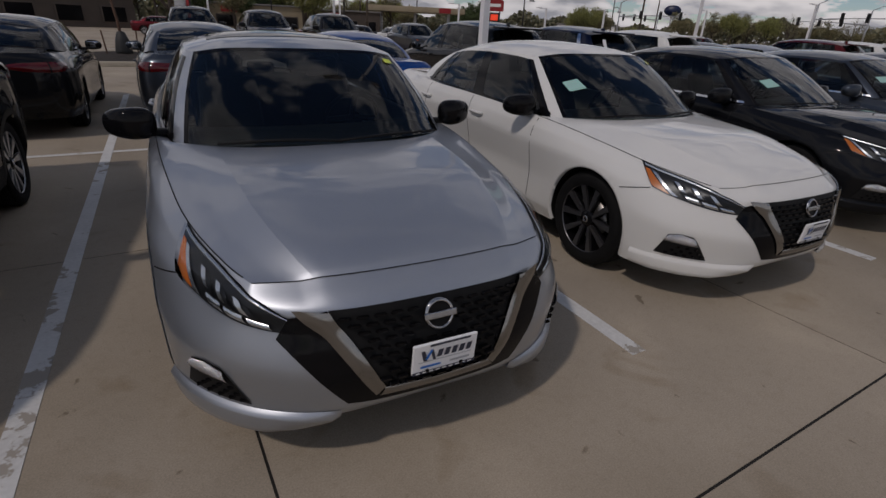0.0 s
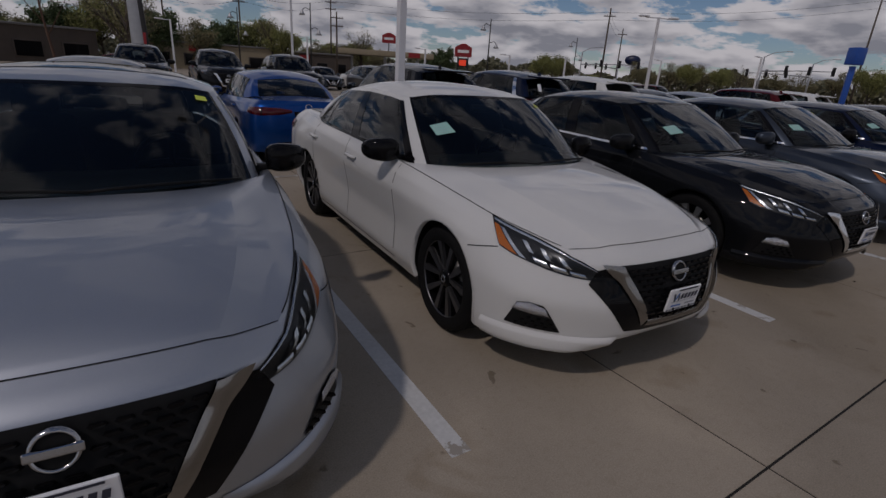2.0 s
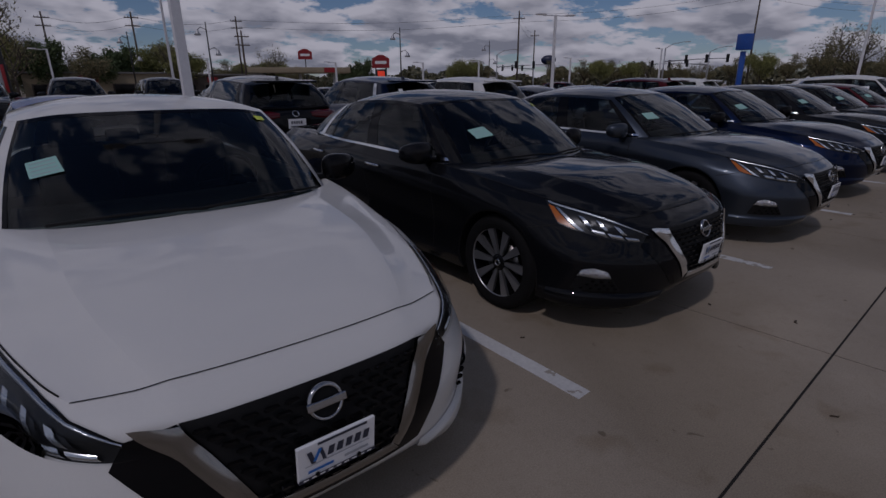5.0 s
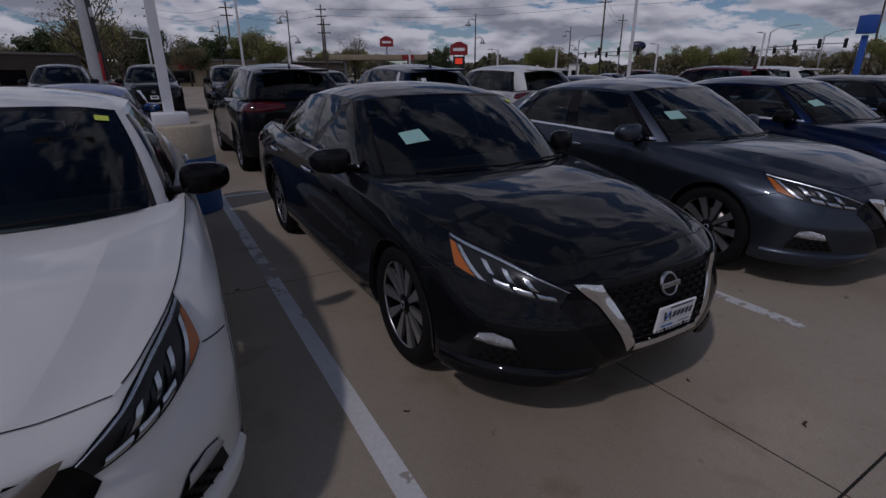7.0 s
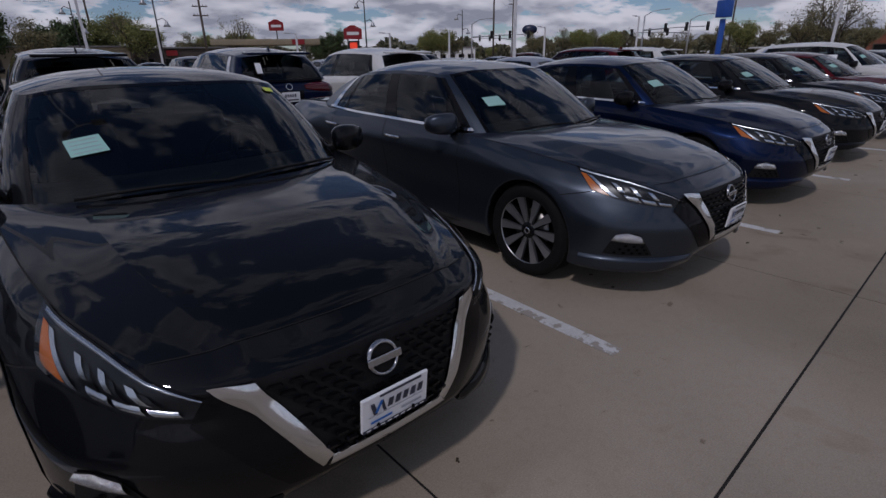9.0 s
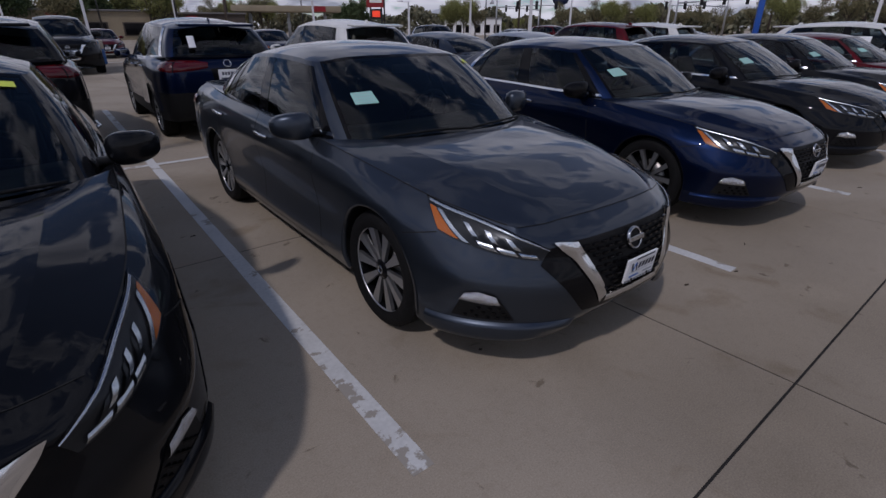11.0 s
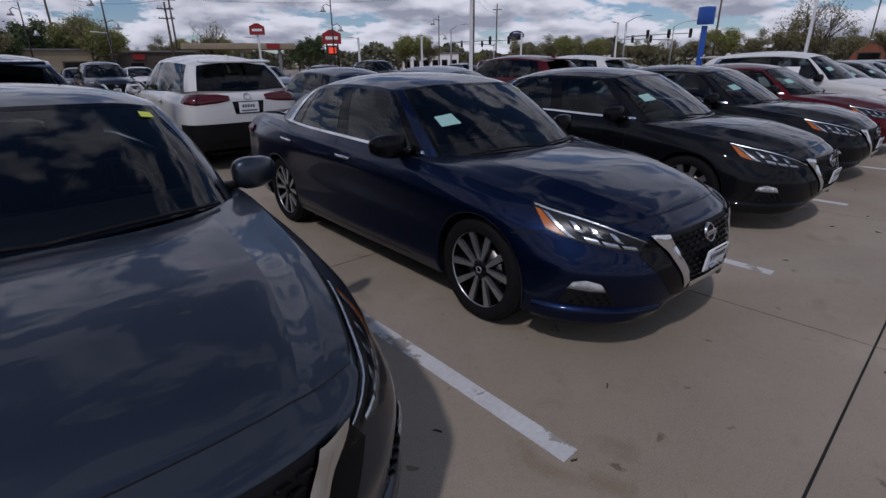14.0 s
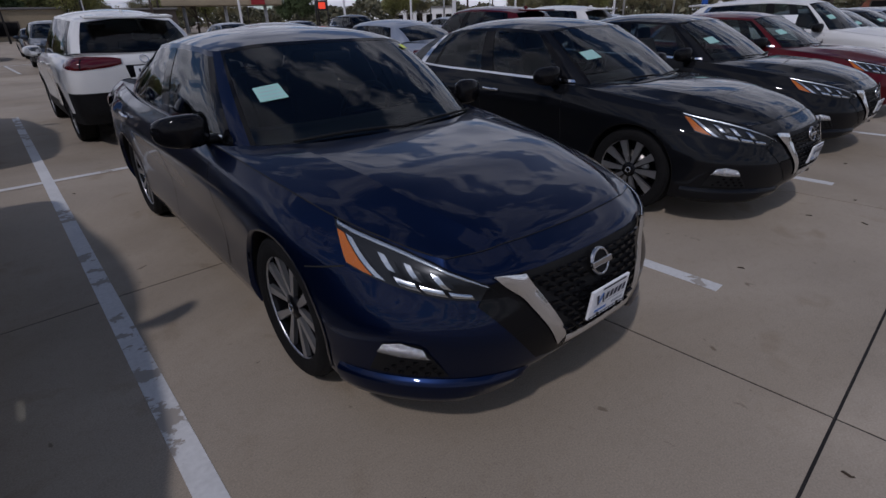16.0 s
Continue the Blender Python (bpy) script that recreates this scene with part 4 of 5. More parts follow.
def worn_paint():
    """White line paint, flaked away in patches to the concrete."""
    m = mat("worn_white_paint", (0.60, 0.60, 0.59), 0.7, 0, 0, 3, 0.12, 0.1, 40, world_pos=True)
    nt = m.node_tree
    b = nt.nodes["Principled BSDF"]
    src = b.inputs["Base Color"].links[0].from_socket
    g = nt.nodes.new("ShaderNodeNewGeometry")
    n = nt.nodes.new("ShaderNodeTexNoise")
    n.inputs["Scale"].default_value, n.inputs["Detail"].default_value, n.inputs["Roughness"].default_value = 4.5, 5, 0.62
    nt.links.new(g.outputs["Position"], n.inputs["Vector"])
    big = nt.nodes.new("ShaderNodeTexNoise")
    big.inputs["Scale"].default_value = 0.55
    nt.links.new(g.outputs["Position"], big.inputs["Vector"])
    su = nt.nodes.new("ShaderNodeMath")
    su.operation = "MULTIPLY_ADD"
    su.inputs[1].default_value = 0.55
    nt.links.new(big.outputs["Fac"], su.inputs[0])
    nt.links.new(n.outputs["Fac"], su.inputs[2])
    r = nt.nodes.new("ShaderNodeValToRGB")
    r.color_ramp.elements[0].position, r.color_ramp.elements[1].position = 0.86, 0.885
    nt.links.new(su.outputs[0], r.inputs[0])
    mx2 = nt.nodes.new("ShaderNodeMixRGB")
    mx2.inputs[2].default_value = (0.33, 0.30, 0.26, 1)
    nt.links.new(r.outputs[0], mx2.inputs[0])
    nt.links.new(src, mx2.inputs[1])
    nt.links.new(mx2.outputs[0], b.inputs["Base Color"])
    return m


M_LINE = worn_paint()
tagged(finish("ground", box(bmesh.new(), (0, 0, -.064), (3000, 3000, .08)), M_CONC, None, "", False),
       "wide sheet of pale concrete running to the horizon", "ground", "", "structure")
pave = tagged(finish("pavement", box(bmesh.new(), (16.05, 4.9, -.0085), (51.4, 32.2, .01)), M_JOINT, None, "", False),
              "dark dirt-filled joints under pale concrete slabs", "pavement", "", "structure")
STALL, LEAN = 2.74, -2.1


def car_at(x, y, yaw=LEAN, back=False):
    """The pose of a car whose nose is at x, y; back: turned to show its tail to the near aisle."""
    return pose(x, y, 0, 0, 0, yaw + (180 if back else 0))


# ---- the near row, noses to the walkway ----
build_car("silver_sedan", SEDAN, car_at(.03, -.275, -3.6), "bright silver metallic sedan with black mirrors, parked on concrete", P_SILVER, M_TRIM, mirror=M_TRIM, vee=M_DKCHROME, style="twin", sunroof=True, tag=None, rim=M_RIMDARK)
build_car("white_sedan", SEDAN, car_at(2.66, -.22, -3.0), "pearl white sedan with black mirrors and dark grille", P_WHITE, M_TRIM, mirror=M_TRIM, vee=M_DKCHROME, style="twin", tag=13, rim=M_RIMDARK)
build_car("black_sedan", SEDAN, car_at(5.335, -.175, -1.8), "glossy black sedan with bright chrome grille blades", P_BLACK, M_CHROME, tag=10, stick=(.085, -.05))
build_car("grey_sedan", SEDAN, car_at(8.10, -.205, -1.4), "gunmetal grey sedan with chrome window trim", P_GREY, M_CHROME, tag=0)
build_car("navy_sedan", SEDAN, car_at(10.955, -.13, -2.8), "deep navy blue sedan with black mirrors", P_NAVY, M_CHROME, mirror=M_TRIM, style="twin")
build_car("black_sedan", SEDAN, car_at(13.95, -.13), "black sedan with chrome window trim and black mirrors", P_BLACK, M_CHROME, mirror=M_TRIM)
build_car("black_sedan", SEDAN, car_at(16.7, -.1), "black sedan standing between two dark sedans", P_BLACK, M_CHROME, mirror=M_TRIM)
build_car("red_sedan", SEDAN, car_at(19.45, -.1), "dark red sedan beside a white crossover", P_RED, M_CHROME, mirror=M_TRIM, lod=1)
wc = build_car("white_crossover", CROSS, car_at(22.3, -.1), "white crossover with black roof trim and paper in its window", P_WHITE, M_CHROME, True, mirror=M_TRIM, lod=1)
for k, (p, nm, lb) in enumerate(((P_GREY, "grey_sedan", "grey sedan far down the near row"), (P_BLACK, "black_sedan", "black sedan far down the near row"),
                                 (P_SILVER, "silver_sedan", "silver sedan far down the near row"), (P_NAVY, "navy_sedan", "navy sedan far down the near row"),
                                 (P_GREY, "grey_sedan", "grey sedan at the far end of the row"))):
    build_car(nm, SEDAN, car_at(25.0 + k * STALL, -.1), lb, p, M_CHROME, mirror=M_TRIM, lod=1)
build_car("black_crossover", CROSS, car_at(-2.75, .2), "black crossover parked next to a silver sedan", P_BLACK, M_CHROME, True, mirror=M_TRIM)
build_car("black_sedan", SEDAN, car_at(-5.5, .0), "black sedan at the end of the near row", P_BLACK, M_CHROME, mirror=M_TRIM, lod=1)

part("window_paper", rbox((-.775, 2.35, 1.27), (.003, .42, .22), .001, Matrix.Rotation(radians(20), 3, "Y")), M_PLATE, wc, "white paper price sheet")

# ---- the second row, tails to the near row ----
build_car("black_sedan", SEDAN, car_at(-2.2, 11.4, LEAN, True), "black sedan seen from its tail, with twin exhausts", P_BLACK, M_TRIM, lod=1)
build_car("grey_sedan", SEDAN, car_at(.32, 11.4, LEAN, True), "grey sedan seen from its tail behind a silver one", P_GREY, M_TRIM, lod=1)
build_car("blue_sedan", SEDAN, car_at(2.98, 10.75, LEAN, True) @ Matrix.Diagonal((.96, .95, .965, 1)), "bright blue sedan showing red tail lamps", P_BLUE, M_TRIM, lod=1)
build_car("black_crossover", CROSS, car_at(5.92, 11.1, LEAN, True), "black crossover with dark rear window", P_BLACK, M_TRIM, True, lod=1)
dark = build_car("dark_crossover", CROSS, car_at(8.55, 11.1, LEAN, True), "dark navy crossover with a white paper tag behind", P_NAVY, M_CHROME, True, lod=1)
build_car("white_crossover", CROSS, car_at(11.42, 11.35, LEAN, True), "white crossover with black rear bumper and red lamps", P_WHITE, M_TRIM, True, lod=1)
build_car("grey_sedan", SEDAN, car_at(14.1, 11.3, LEAN, True), "blue-grey sedan with a paper in its side window", P_GREY, M_TRIM, lod=1)
build_car("silver_sedan", SEDAN, car_at(16.9, 11.3, LEAN, True), "silver-grey sedan in the second row", P_SILVER, M_TRIM, lod=1)
build_car("red_crossover", CROSS, car_at(19.8, 11.1, LEAN, True), "burgundy crossover in the second row", P_RED, M_TRIM, True, lod=1)
build_car("white_crossover", CROSS, car_at(22.6, 11.1, LEAN, True), "white crossover far along the second row", P_WHITE, M_TRIM, True, lod=1)
build_car("silver_sedan", SEDAN, car_at(25.4, 11.3, LEAN, True), "silver sedan far along the second row", P_SILVER, M_TRIM, lod=1)

part("window_paper", rbox((.40, 4.475, 1.37), (.09, .003, .17), .001, Matrix.Rotation(radians(28), 3, "X")), M_PLATE, dark, "white paper tag")

# ---- the third row, across the lane, noses to us ----
for x, shp, p, nm, lb in ((1.5, CROSS, P_BLACK, "black_crossover", "black crossover with a chrome grille across the lane"),
                          (4.45, CROSS, P_BLACK, "black_crossover", "big black crossover across the lane, nose towards us"),
                          (7.6, CROSS, P_BLACK, "black_crossover", "black crossover parked across the lane by a light pole"),
                          (12.6, CROSS, P_GREY, "grey_crossover", "dark grey crossover across the lane"),
                          (16.1, SEDAN, P_NAVY, "navy_sedan", "navy sedan in the row across the lane"),
                          (19.6, SEDAN, P_SILVER, "silver_sedan", "silver sedan in the row across the lane"),
                          (23.2, SEDAN, P_GREY, "grey_sedan", "grey sedan in the row across the lane"),
                          (26.7, CROSS, P_BLACK, "black_crossover", "black crossover far across the lane"),
                          (34, SEDAN, P_SILVER, "silver_sedan", "silver sedan far across the lane"),
                          (37.7, CROSS, P_RED, "red_crossover", "dark red crossover far across the lane")):
    big = 1.14 if shp is CROSS and x < 9 else 1.0
    build_car(nm, shp, car_at(x, 20.6 if x < 9 else 22.2) @ Matrix.Diagonal((big, big, big, 1)), lb, p, M_CHROME, shp is CROSS, lod=2)
build_car("red_sedan", SEDAN, car_at(4.3, 50, 75), "red sedan far off beyond a planting bed", P_RED, M_TRIM, lod=2)
for x, p, nm, lb in ((10.2, P_RED, "red_sedan", "dark red sedan in the fourth row"), (13.2, P_GREY, "grey_sedan", "grey sedan in the fourth row"),
                     (16.2, P_WHITE, "white_sedan", "white sedan in the fourth row")):
    build_car(nm, SEDAN, car_at(x, 32), lb, p, M_TRIM, lod=2)

# planting bed with a concrete kerb and dark mulch
M_MULCH = mat("dark_mulch", (0.022, 0.016, 0.012), 0.95, 0, 0, 9, 0.5, 0.6)
M_KERB = mat("kerb_concrete", (0.40, 0.36, 0.29), 0.85, 0, 0, 3, 0.2, 0.2)
bed = thing("planting_bed", pose(-1.15, 20.9, 0), "low planting bed of dark mulch inside a concrete kerb", "planting bed")
for c, d in (((0, -3.0, .07), (2.9, .15, .16)), ((0, 3.0, .07), (2.9, .15, .16)), ((-1.375, 0, .07), (.15, 5.85, .16)), ((1.375, 0, .07), (.15, 5.85, .16))):
    part("kerb", rbox(c, d, .02), M_KERB, bed)
rb = random.Random(11)
P = np.array([[(x, y, .08 + .16 * max(0, 1 - (x / 1.3) ** 2) * max(0, 1 - (y / 2.92) ** 2) + rb.uniform(-.012, .012)) for y in np.linspace(-2.92, 2.92, 32)] for x in np.linspace(-1.3, 1.3, 18)])
part("mulch", grid(P), M_MULCH, bed)
M_STAKE = mat("stake_wood", (0.10, 0.055, 0.035), 0.85, 0, 0, 8, 0.3, 0.2)
M_BAG = mat("dark_watering_bag", (0.012, 0.013, 0.014), 0.6, 0, 0, 6, 0.3, 0.3)
sap = thing("sapling", pose(-1.0, 20.6, .2), "slim young tree with a dark watering bag in mulch", "tree")
part("trunk", tube([(0, 0, -.06), (-.03, 0, 1.1), (-.16, .05, 2.3), (-.22, .05, 3.4)], .055, 8, .02), M_STAKE, sap)
for q0, q1 in (((-.1, .03, 1.7), (.55, .1, 2.9)), ((-.14, .04, 2.1), (-.8, 0, 3.1)), ((-.18, .05, 2.6), (.2, -.3, 3.7))):
    part("limb", tube([q0, q1], .022, 6, .008), M_STAKE, sap)
part("watering_bag", revolve([(.06, 0), (.26, .0), (.27, .12), (.22, .45), (.13, .72), (.06, .76)], 16, "z"), M_BAG, sap, "dark zipped watering bag")
for dx in (-.52, .42):
    st = thing("tree_stake", pose(-1.0 + dx, 20.6, .1, 0, dx * 8, 0), "reddish-brown wooden stake driven into dark mulch", "stake", "tree stakes")
    part("stake", rbox((0, 0, .38), (.05, .05, 1.0), .008), M_STAKE, st)

# ---- light poles on blue concrete bases ----
M_POLE = mat("white_pole_paint", (0.72, 0.72, 0.74), 0.45, 0, 0, 2, 0.06)
M_POLEBASE = mat("cast_concrete", (0.42, 0.36, 0.27), 0.85, 0, 0, 4, 0.2, 0.3)
M_BASEBLUE = mat("faded_blue_paint", (0.02, 0.09, 0.27), 0.6, 0, 0, 5, 0.25, 0.2)
M_STEEL = mat("galvanised_steel", (0.42, 0.43, 0.45), 0.45, 0.7, 0, 3, 0.12)
M_WOOD = mat("weathered_pole_wood", (0.09, 0.07, 0.055), 0.9, 0, 0, 3, 0.3, 0.3)


def build_light_pole(x, y, height, base=True, r=.052, arms=2, turn=0.0):
    pl = thing("light_pole", pose(x, y, 0, 0, 0, turn), "white square light pole on a blue-banded concrete base" if base else "white metal light pole with lamp heads", "light pole", "light poles")
    z = 0
    if base:
        part("concrete_base", revolve([(0, 0), (.40, 0), (.40, .98), (.37, 1.0), (0, 1.0)], 40, "z"), M_POLEBASE, pl, "beige cast concrete base")
        part("blue_band", revolve([(.402, .0), (.406, .01), (.406, .62), (.402, .64)], 40, "z"), M_BASEBLUE, pl, "faded blue painted band")
        part("base_cover", rbox((0, 0, 1.06), (.36, .36, .13), .015), M_POLE, pl)
        z = 1.1
    bm = bmesh.new()
    box(bm, (0, 0, (z + height) / 2), (2 * r, 2 * r, height - z), None, .8)
    part("shaft", bm, M_POLE, pl, "", False)
    for k in range(arms):
        s = 1 if k else -1
        part("lamp_arm", rbox((s * .45, 0, height - .05), (.9, .06, .06), .01), M_POLE, pl)
        part("lamp_head", rbox((s * 1.05, 0, height), (.6, .32, .09), .02), M_POLE, pl)
    return pl


build_light_pole(3.83, 5.15, 8.2)
build_light_pole(9.04, 27.2, 10.2)
build_light_pole(33, 4.6, 9.0, True)
build_light_pole(29.5, 19.6, 5.6, False, .08, 2, -20)
for x, y, h in ((6.5, 58, 4.9), (19.5, 56, 4.4), (31, 50, 4.0), (40, 46, 4.0), (47, 44, 4.2), (57, 38, 4.6), (64, 30, 5.5)):
    build_light_pole(x, y, h, False, .09, 1)

# ---- roadside things ----
M_RED = mat("red_sign_face", (0.26, 0.010, 0.014), 0.45, 0, 0, 2, 0.1)
M_WHITE = mat("white_sign_face", (0.8, 0.8, 0.8), 0.5)
M_SIGNBLUE = mat("blue_sign_face", (0.012, 0.075, 0.36), 0.4, 0, 0, 2, 0.12)
M_DARKBLUE = mat("dark_blue_sign", (0.008, 0.016, 0.06), 0.4)
M_BLACKMETAL = mat("black_metal", (0.015, 0.015, 0.016), 0.5)
M_LED_RED = mat("red_signal", (0.9, 0.06, 0.02), 0.4, emit=1.2)


def facing(x, y):
    """Turn about z so that a thing's -y side looks back to the lot."""
    return math.degrees(math.atan2(-(x - 5), y + 1)) 


def build_store_sign(x, y, z, w, price=False):
    sg = thing("store_sign", pose(x, y, 0, 0, 0, facing(x, y)), "red peaked store sign with white bars on posts", "sign")
    h = w * .72
    bm = bmesh.new()
    pts = [(-w / 2, -h / 2), (w / 2, -h / 2), (w / 2, h * .22), (w * .12, h * .5), (-w * .12, h * .5), (-w / 2, h * .22)]
    a = [bm.verts.new((p[0], -.25, z + p[1])) for p in pts]
    b = [bm.verts.new((p[0], .25, z + p[1])) for p in pts]
    bm.faces.new(a), bm.faces.new(b[::-1])
    for i in range(6):
        bm.faces.new((a[i], b[i], b[(i + 1) % 6], a[(i + 1) % 6]))
    part("sign_face", bm, M_RED, sg, "red sign face", False)
    part("sign_bar", box(bmesh.new(), (0, -.27, z - h * .08), (w * .66, .03, h * .22)), M_WHITE, sg, "white lettering bar", False)
    if price:
        part("price_panel", rbox((0, 0, z - h * .95), (w * .62, .4, h * .7), .04), M_BLACKMETAL, sg)
        part("price_display", box(bmesh.new(), (0, -.22, z - h * .95), (w * .4, .02, h * .42)), M_LED_RED, sg, "glowing red price digits", False)
    for s in ((-1, 1) if price else (0,)):
        part("sign_post", tube([(s * w * .3, 0, 0), (s * w * .3, 0, z - h * .45)], .14, 8), M_BLACKMETAL, sg)
    return sg


build_store_sign(66, 128, 9.6, 3.6)
build_store_sign(61.3, 86, 6.1, 3.4, True)

sg = thing("oval_sign", pose(136, 103, 0, 0, 0, facing(136, 103)), "dark blue oval sign with pale rim on a pole", "sign")
bm = revolve([(0, -.25), (1, -.25), (1, .25), (0, .25)], 32, "z")
bmesh.ops.transform(bm, matrix=Matrix.Translation((0, 0, 8.8)) @ Matrix.Diagonal((2.2, 1, 1.35, 1)) @ Matrix.Rotation(radians(90), 4, "X"), verts=bm.verts)
part("sign_face", bm, M_DARKBLUE, sg)
bm = revolve([(1.0, -.27), (1.06, -.27), (1.06, .2), (1.0, .2)], 32, "z")
bmesh.ops.transform(bm, matrix=Matrix.Translation((0, 0, 8.8)) @ Matrix.Diagonal((2.2, 1, 1.35, 1)) @ Matrix.Rotation(radians(90), 4, "X"), verts=bm.verts)
part("sign_rim", bm, M_STEEL, sg)
part("sign_post", tube([(0, 0, 0), (0, 0, 7.2)], .25, 10), M_STEEL, sg)

sg = thing("pylon_sign", pose(75.4, 25, 0, 0, 0, facing(75.4, 25) + 12), "tall bright blue dealership pylon sign with a box head", "sign")
part("pylon", rbox((0, 0, 2.6), (.62, .5, 5.4), .06), M_SIGNBLUE, sg)
part("sign_head", rbox((0, 0, 6.4), (1.35, 1.35, 1.9), .06, Matrix.Rotation(radians(32), 3, "Z")), M_SIGNBLUE, sg)
turn = Matrix.Rotation(radians(32), 3, "Z")
part("head_face", rbox(turn @ Vector((.69, 0, 6.4)), (.05, 1.15, 1.6), .02, turn), M_DARKBLUE, sg)
part("head_stripe", rbox(turn @ Vector((.73, 0, 6.7)), (.03, .85, .3), .01, turn), M_STEEL, sg)

# tall silver dealership blade across the lane: bowed face, dark edge panel
sg = thing("blade_sign", pose(2.45, 37, 0, 0, 0, -12), "tall silver bowed dealership blade sign with dark edge panel", "sign")
bm = bmesh.new()
rings = []
for z, k in ((0, 1.0), (1.5, .97), (3.5, .93), (5.4, .88), (6.0, .80), (6.25, .62)):
    rings.append([bm.verts.new((.46 * k * math.cos(a), .26 * k * math.sin(a), z)) for a in np.linspace(0, 2 * math.pi, 25)[:-1]])
for a, b in zip(rings, rings[1:]):
    for i in range(24):
        bm.faces.new((a[i], a[(i + 1) % 24], b[(i + 1) % 24], b[i]))
bm.faces.new(rings[-1])
part("blade", bm, M_STEEL, sg)
part("edge_panel", rbox((.36, -.14, 3.5), (.26, .22, 4.6), .05, Matrix.Rotation(radians(-2), 3, "Y")), M_BLACKMETAL, sg, "dark edge panel")
part("edge_mark", rbox((.38, -.26, 5.0), (.18, .03, .5), .01), M_STEEL, sg)
part("edge_band", rbox((.36, -.26, 2.0), (.16, .03, 1.6), .01), M_RED, sg, "red band")


def build_signal(x, y, h, arm, turn, n=3, street=True):
    sg = thing("traffic_signal", pose(x, y, 0, 0, 0, turn), "grey mast-arm traffic signal with black lamp housings", "traffic light", "traffic signals")
    part("mast", tube([(0, 0, 0), (0, 0, h + (1.9 if street else .3))], .15, 8, .1), M_STEEL, sg)
    part("mast_arm", tube([(0, 0, h), (arm * .5, 0, h + .25), (arm, 0, h + .3)], .10, 8, .05), M_STEEL, sg)
    if street:
        part("street_arm", tube([(0, 0, h + 1.9), (1.1, 0, h + 2.5), (2.6, 0, h + 2.7)], .06, 6, .04), M_STEEL, sg)
        part("street_lamp_head", rbox((2.9, 0, h + 2.68), (.7, .25, .12), .04), M_STEEL, sg)
    for k in range(n):
        cx = arm * (1 - .32 * k) - .1
        hd = part("signal_head", rbox((cx, -.15, h + .3), (.42, .3, 1.15), .05), M_BLACKMETAL, sg)
        for j in range(3):
            part("visor", revolve([(.13, -.0), (.13, .16), (.11, .16), (.11, 0)], 10, "z"), M_BLACKMETAL, hd).matrix_local = pose(cx, -.3, h + .65 - j * .36, 90, 0, 0)


build_signal(79.3, 37.2, 4.6, 8.5, facing(79, 37), 3)
build_signal(92, 36, 4.4, -8.5, facing(92, 36), 3)
build_signal(66, 59, 4.3, 9.0, facing(66, 59), 3)
build_signal(84, 66, 4.4, -6, facing(84, 66), 3, False)

poles = [(70, 58, 13), (104, 34, 17), (36, 92, 13), (19.5, 88, 12), (30, 74, 9), (96, 76, 13), (9.5, 95, 12), (150, 20, 17)]
for x, y, h in poles:
    up = thing("utility_pole", pose(x, y, 0, 0, 0, facing(x, y)), "weathered wooden utility pole with a crossarm", "utility pole", "utility poles")
    part("shaft", tube([(0, 0, 0), (0, 0, h)], .17, 8, .11), M_WOOD, up)
    for zz in ((h - .8, h - 1.9) if x < 60 else (h - 1.2,) if x < 100 else ()):
        part("crossarm", rbox((0, -.18, zz), (1.9, .12, .14), .02), M_WOOD, up)
        for s in (-.8, -.4, .4, .8):
            part("insulator", tube([(s, -.18, zz + .07), (s, -.18, zz + .25)], .05, 6), M_STEEL, up)
for a, b in ((0, 1), (1, 7), (2, 0), (3, 2), (6, 3), (0, 5)):
    for dz in (.6, 1.7):
        p0, p1 = Vector(poles[a][:2] + (poles[a][2] - dz,)), Vector(poles[b][:2] + (poles[b][2] - dz,))
        pts = [p0.lerp(p1, t) - Vector((0, 0, .9 * math.sin(math.pi * t))) for t in np.linspace(0, 1, 14)]
        tagged(finish("overhead_wire", tube(pts, .020, 5), M_BLACKMETAL), "thin dark overhead wire sagging between poles", "wire", "overhead wires")

for x, y, h in ((37.6, 47, 6.8), (18.9, 53, 6.7), (57, 52, 6.6), (14.5, 66, 6.6)):
    lp = thing("street_lamp", pose(x, y, 0, 0, 0, facing(x, y)), "dark ornamental street lamp with hanging bell shades", "street lamp", "street lamps")
    part("shaft", tube([(0, 0, 0), (0, 0, h + .8)], .10, 8, .05), M_BLACKMETAL, lp)
    for s, zz in ((-1, h - .2), (1, h - 2.0)):
        part("bracket", tube([(0, 0, zz + .3), (s * .5, 0, zz + .5), (s * .8, 0, zz + .25)], .04, 6), M_BLACKMETAL, lp)
        bm = revolve([(.03, .3), (.12, .2), (.18, 0), (.34, -.22), (.30, -.22), (.0, -.05)], 14, "z")
        bmesh.ops.translate(bm, vec=(s * .8, 0, zz), verts=bm.verts)
        part("bell_shade", bm, M_STEEL, lp)

# ---- buildings ----
M_TAN = mat("tan_masonry", (0.30, 0.25, 0.17), 0.85, 0, 0, 0.5, 0.15, 0.2)
M_BROWN = mat("dark_siding", (0.07, 0.055, 0.045), 0.8, 0, 0, 0.8, 0.2)
M_BRICK = mat("red_brick", (0.26, 0.09, 0.055), 0.85, 0, 0, 1.5, 0.25, 0.3)
M_ROOF = mat("grey_roofing", (0.16, 0.155, 0.15), 0.85, 0, 0, 1, 0.15)


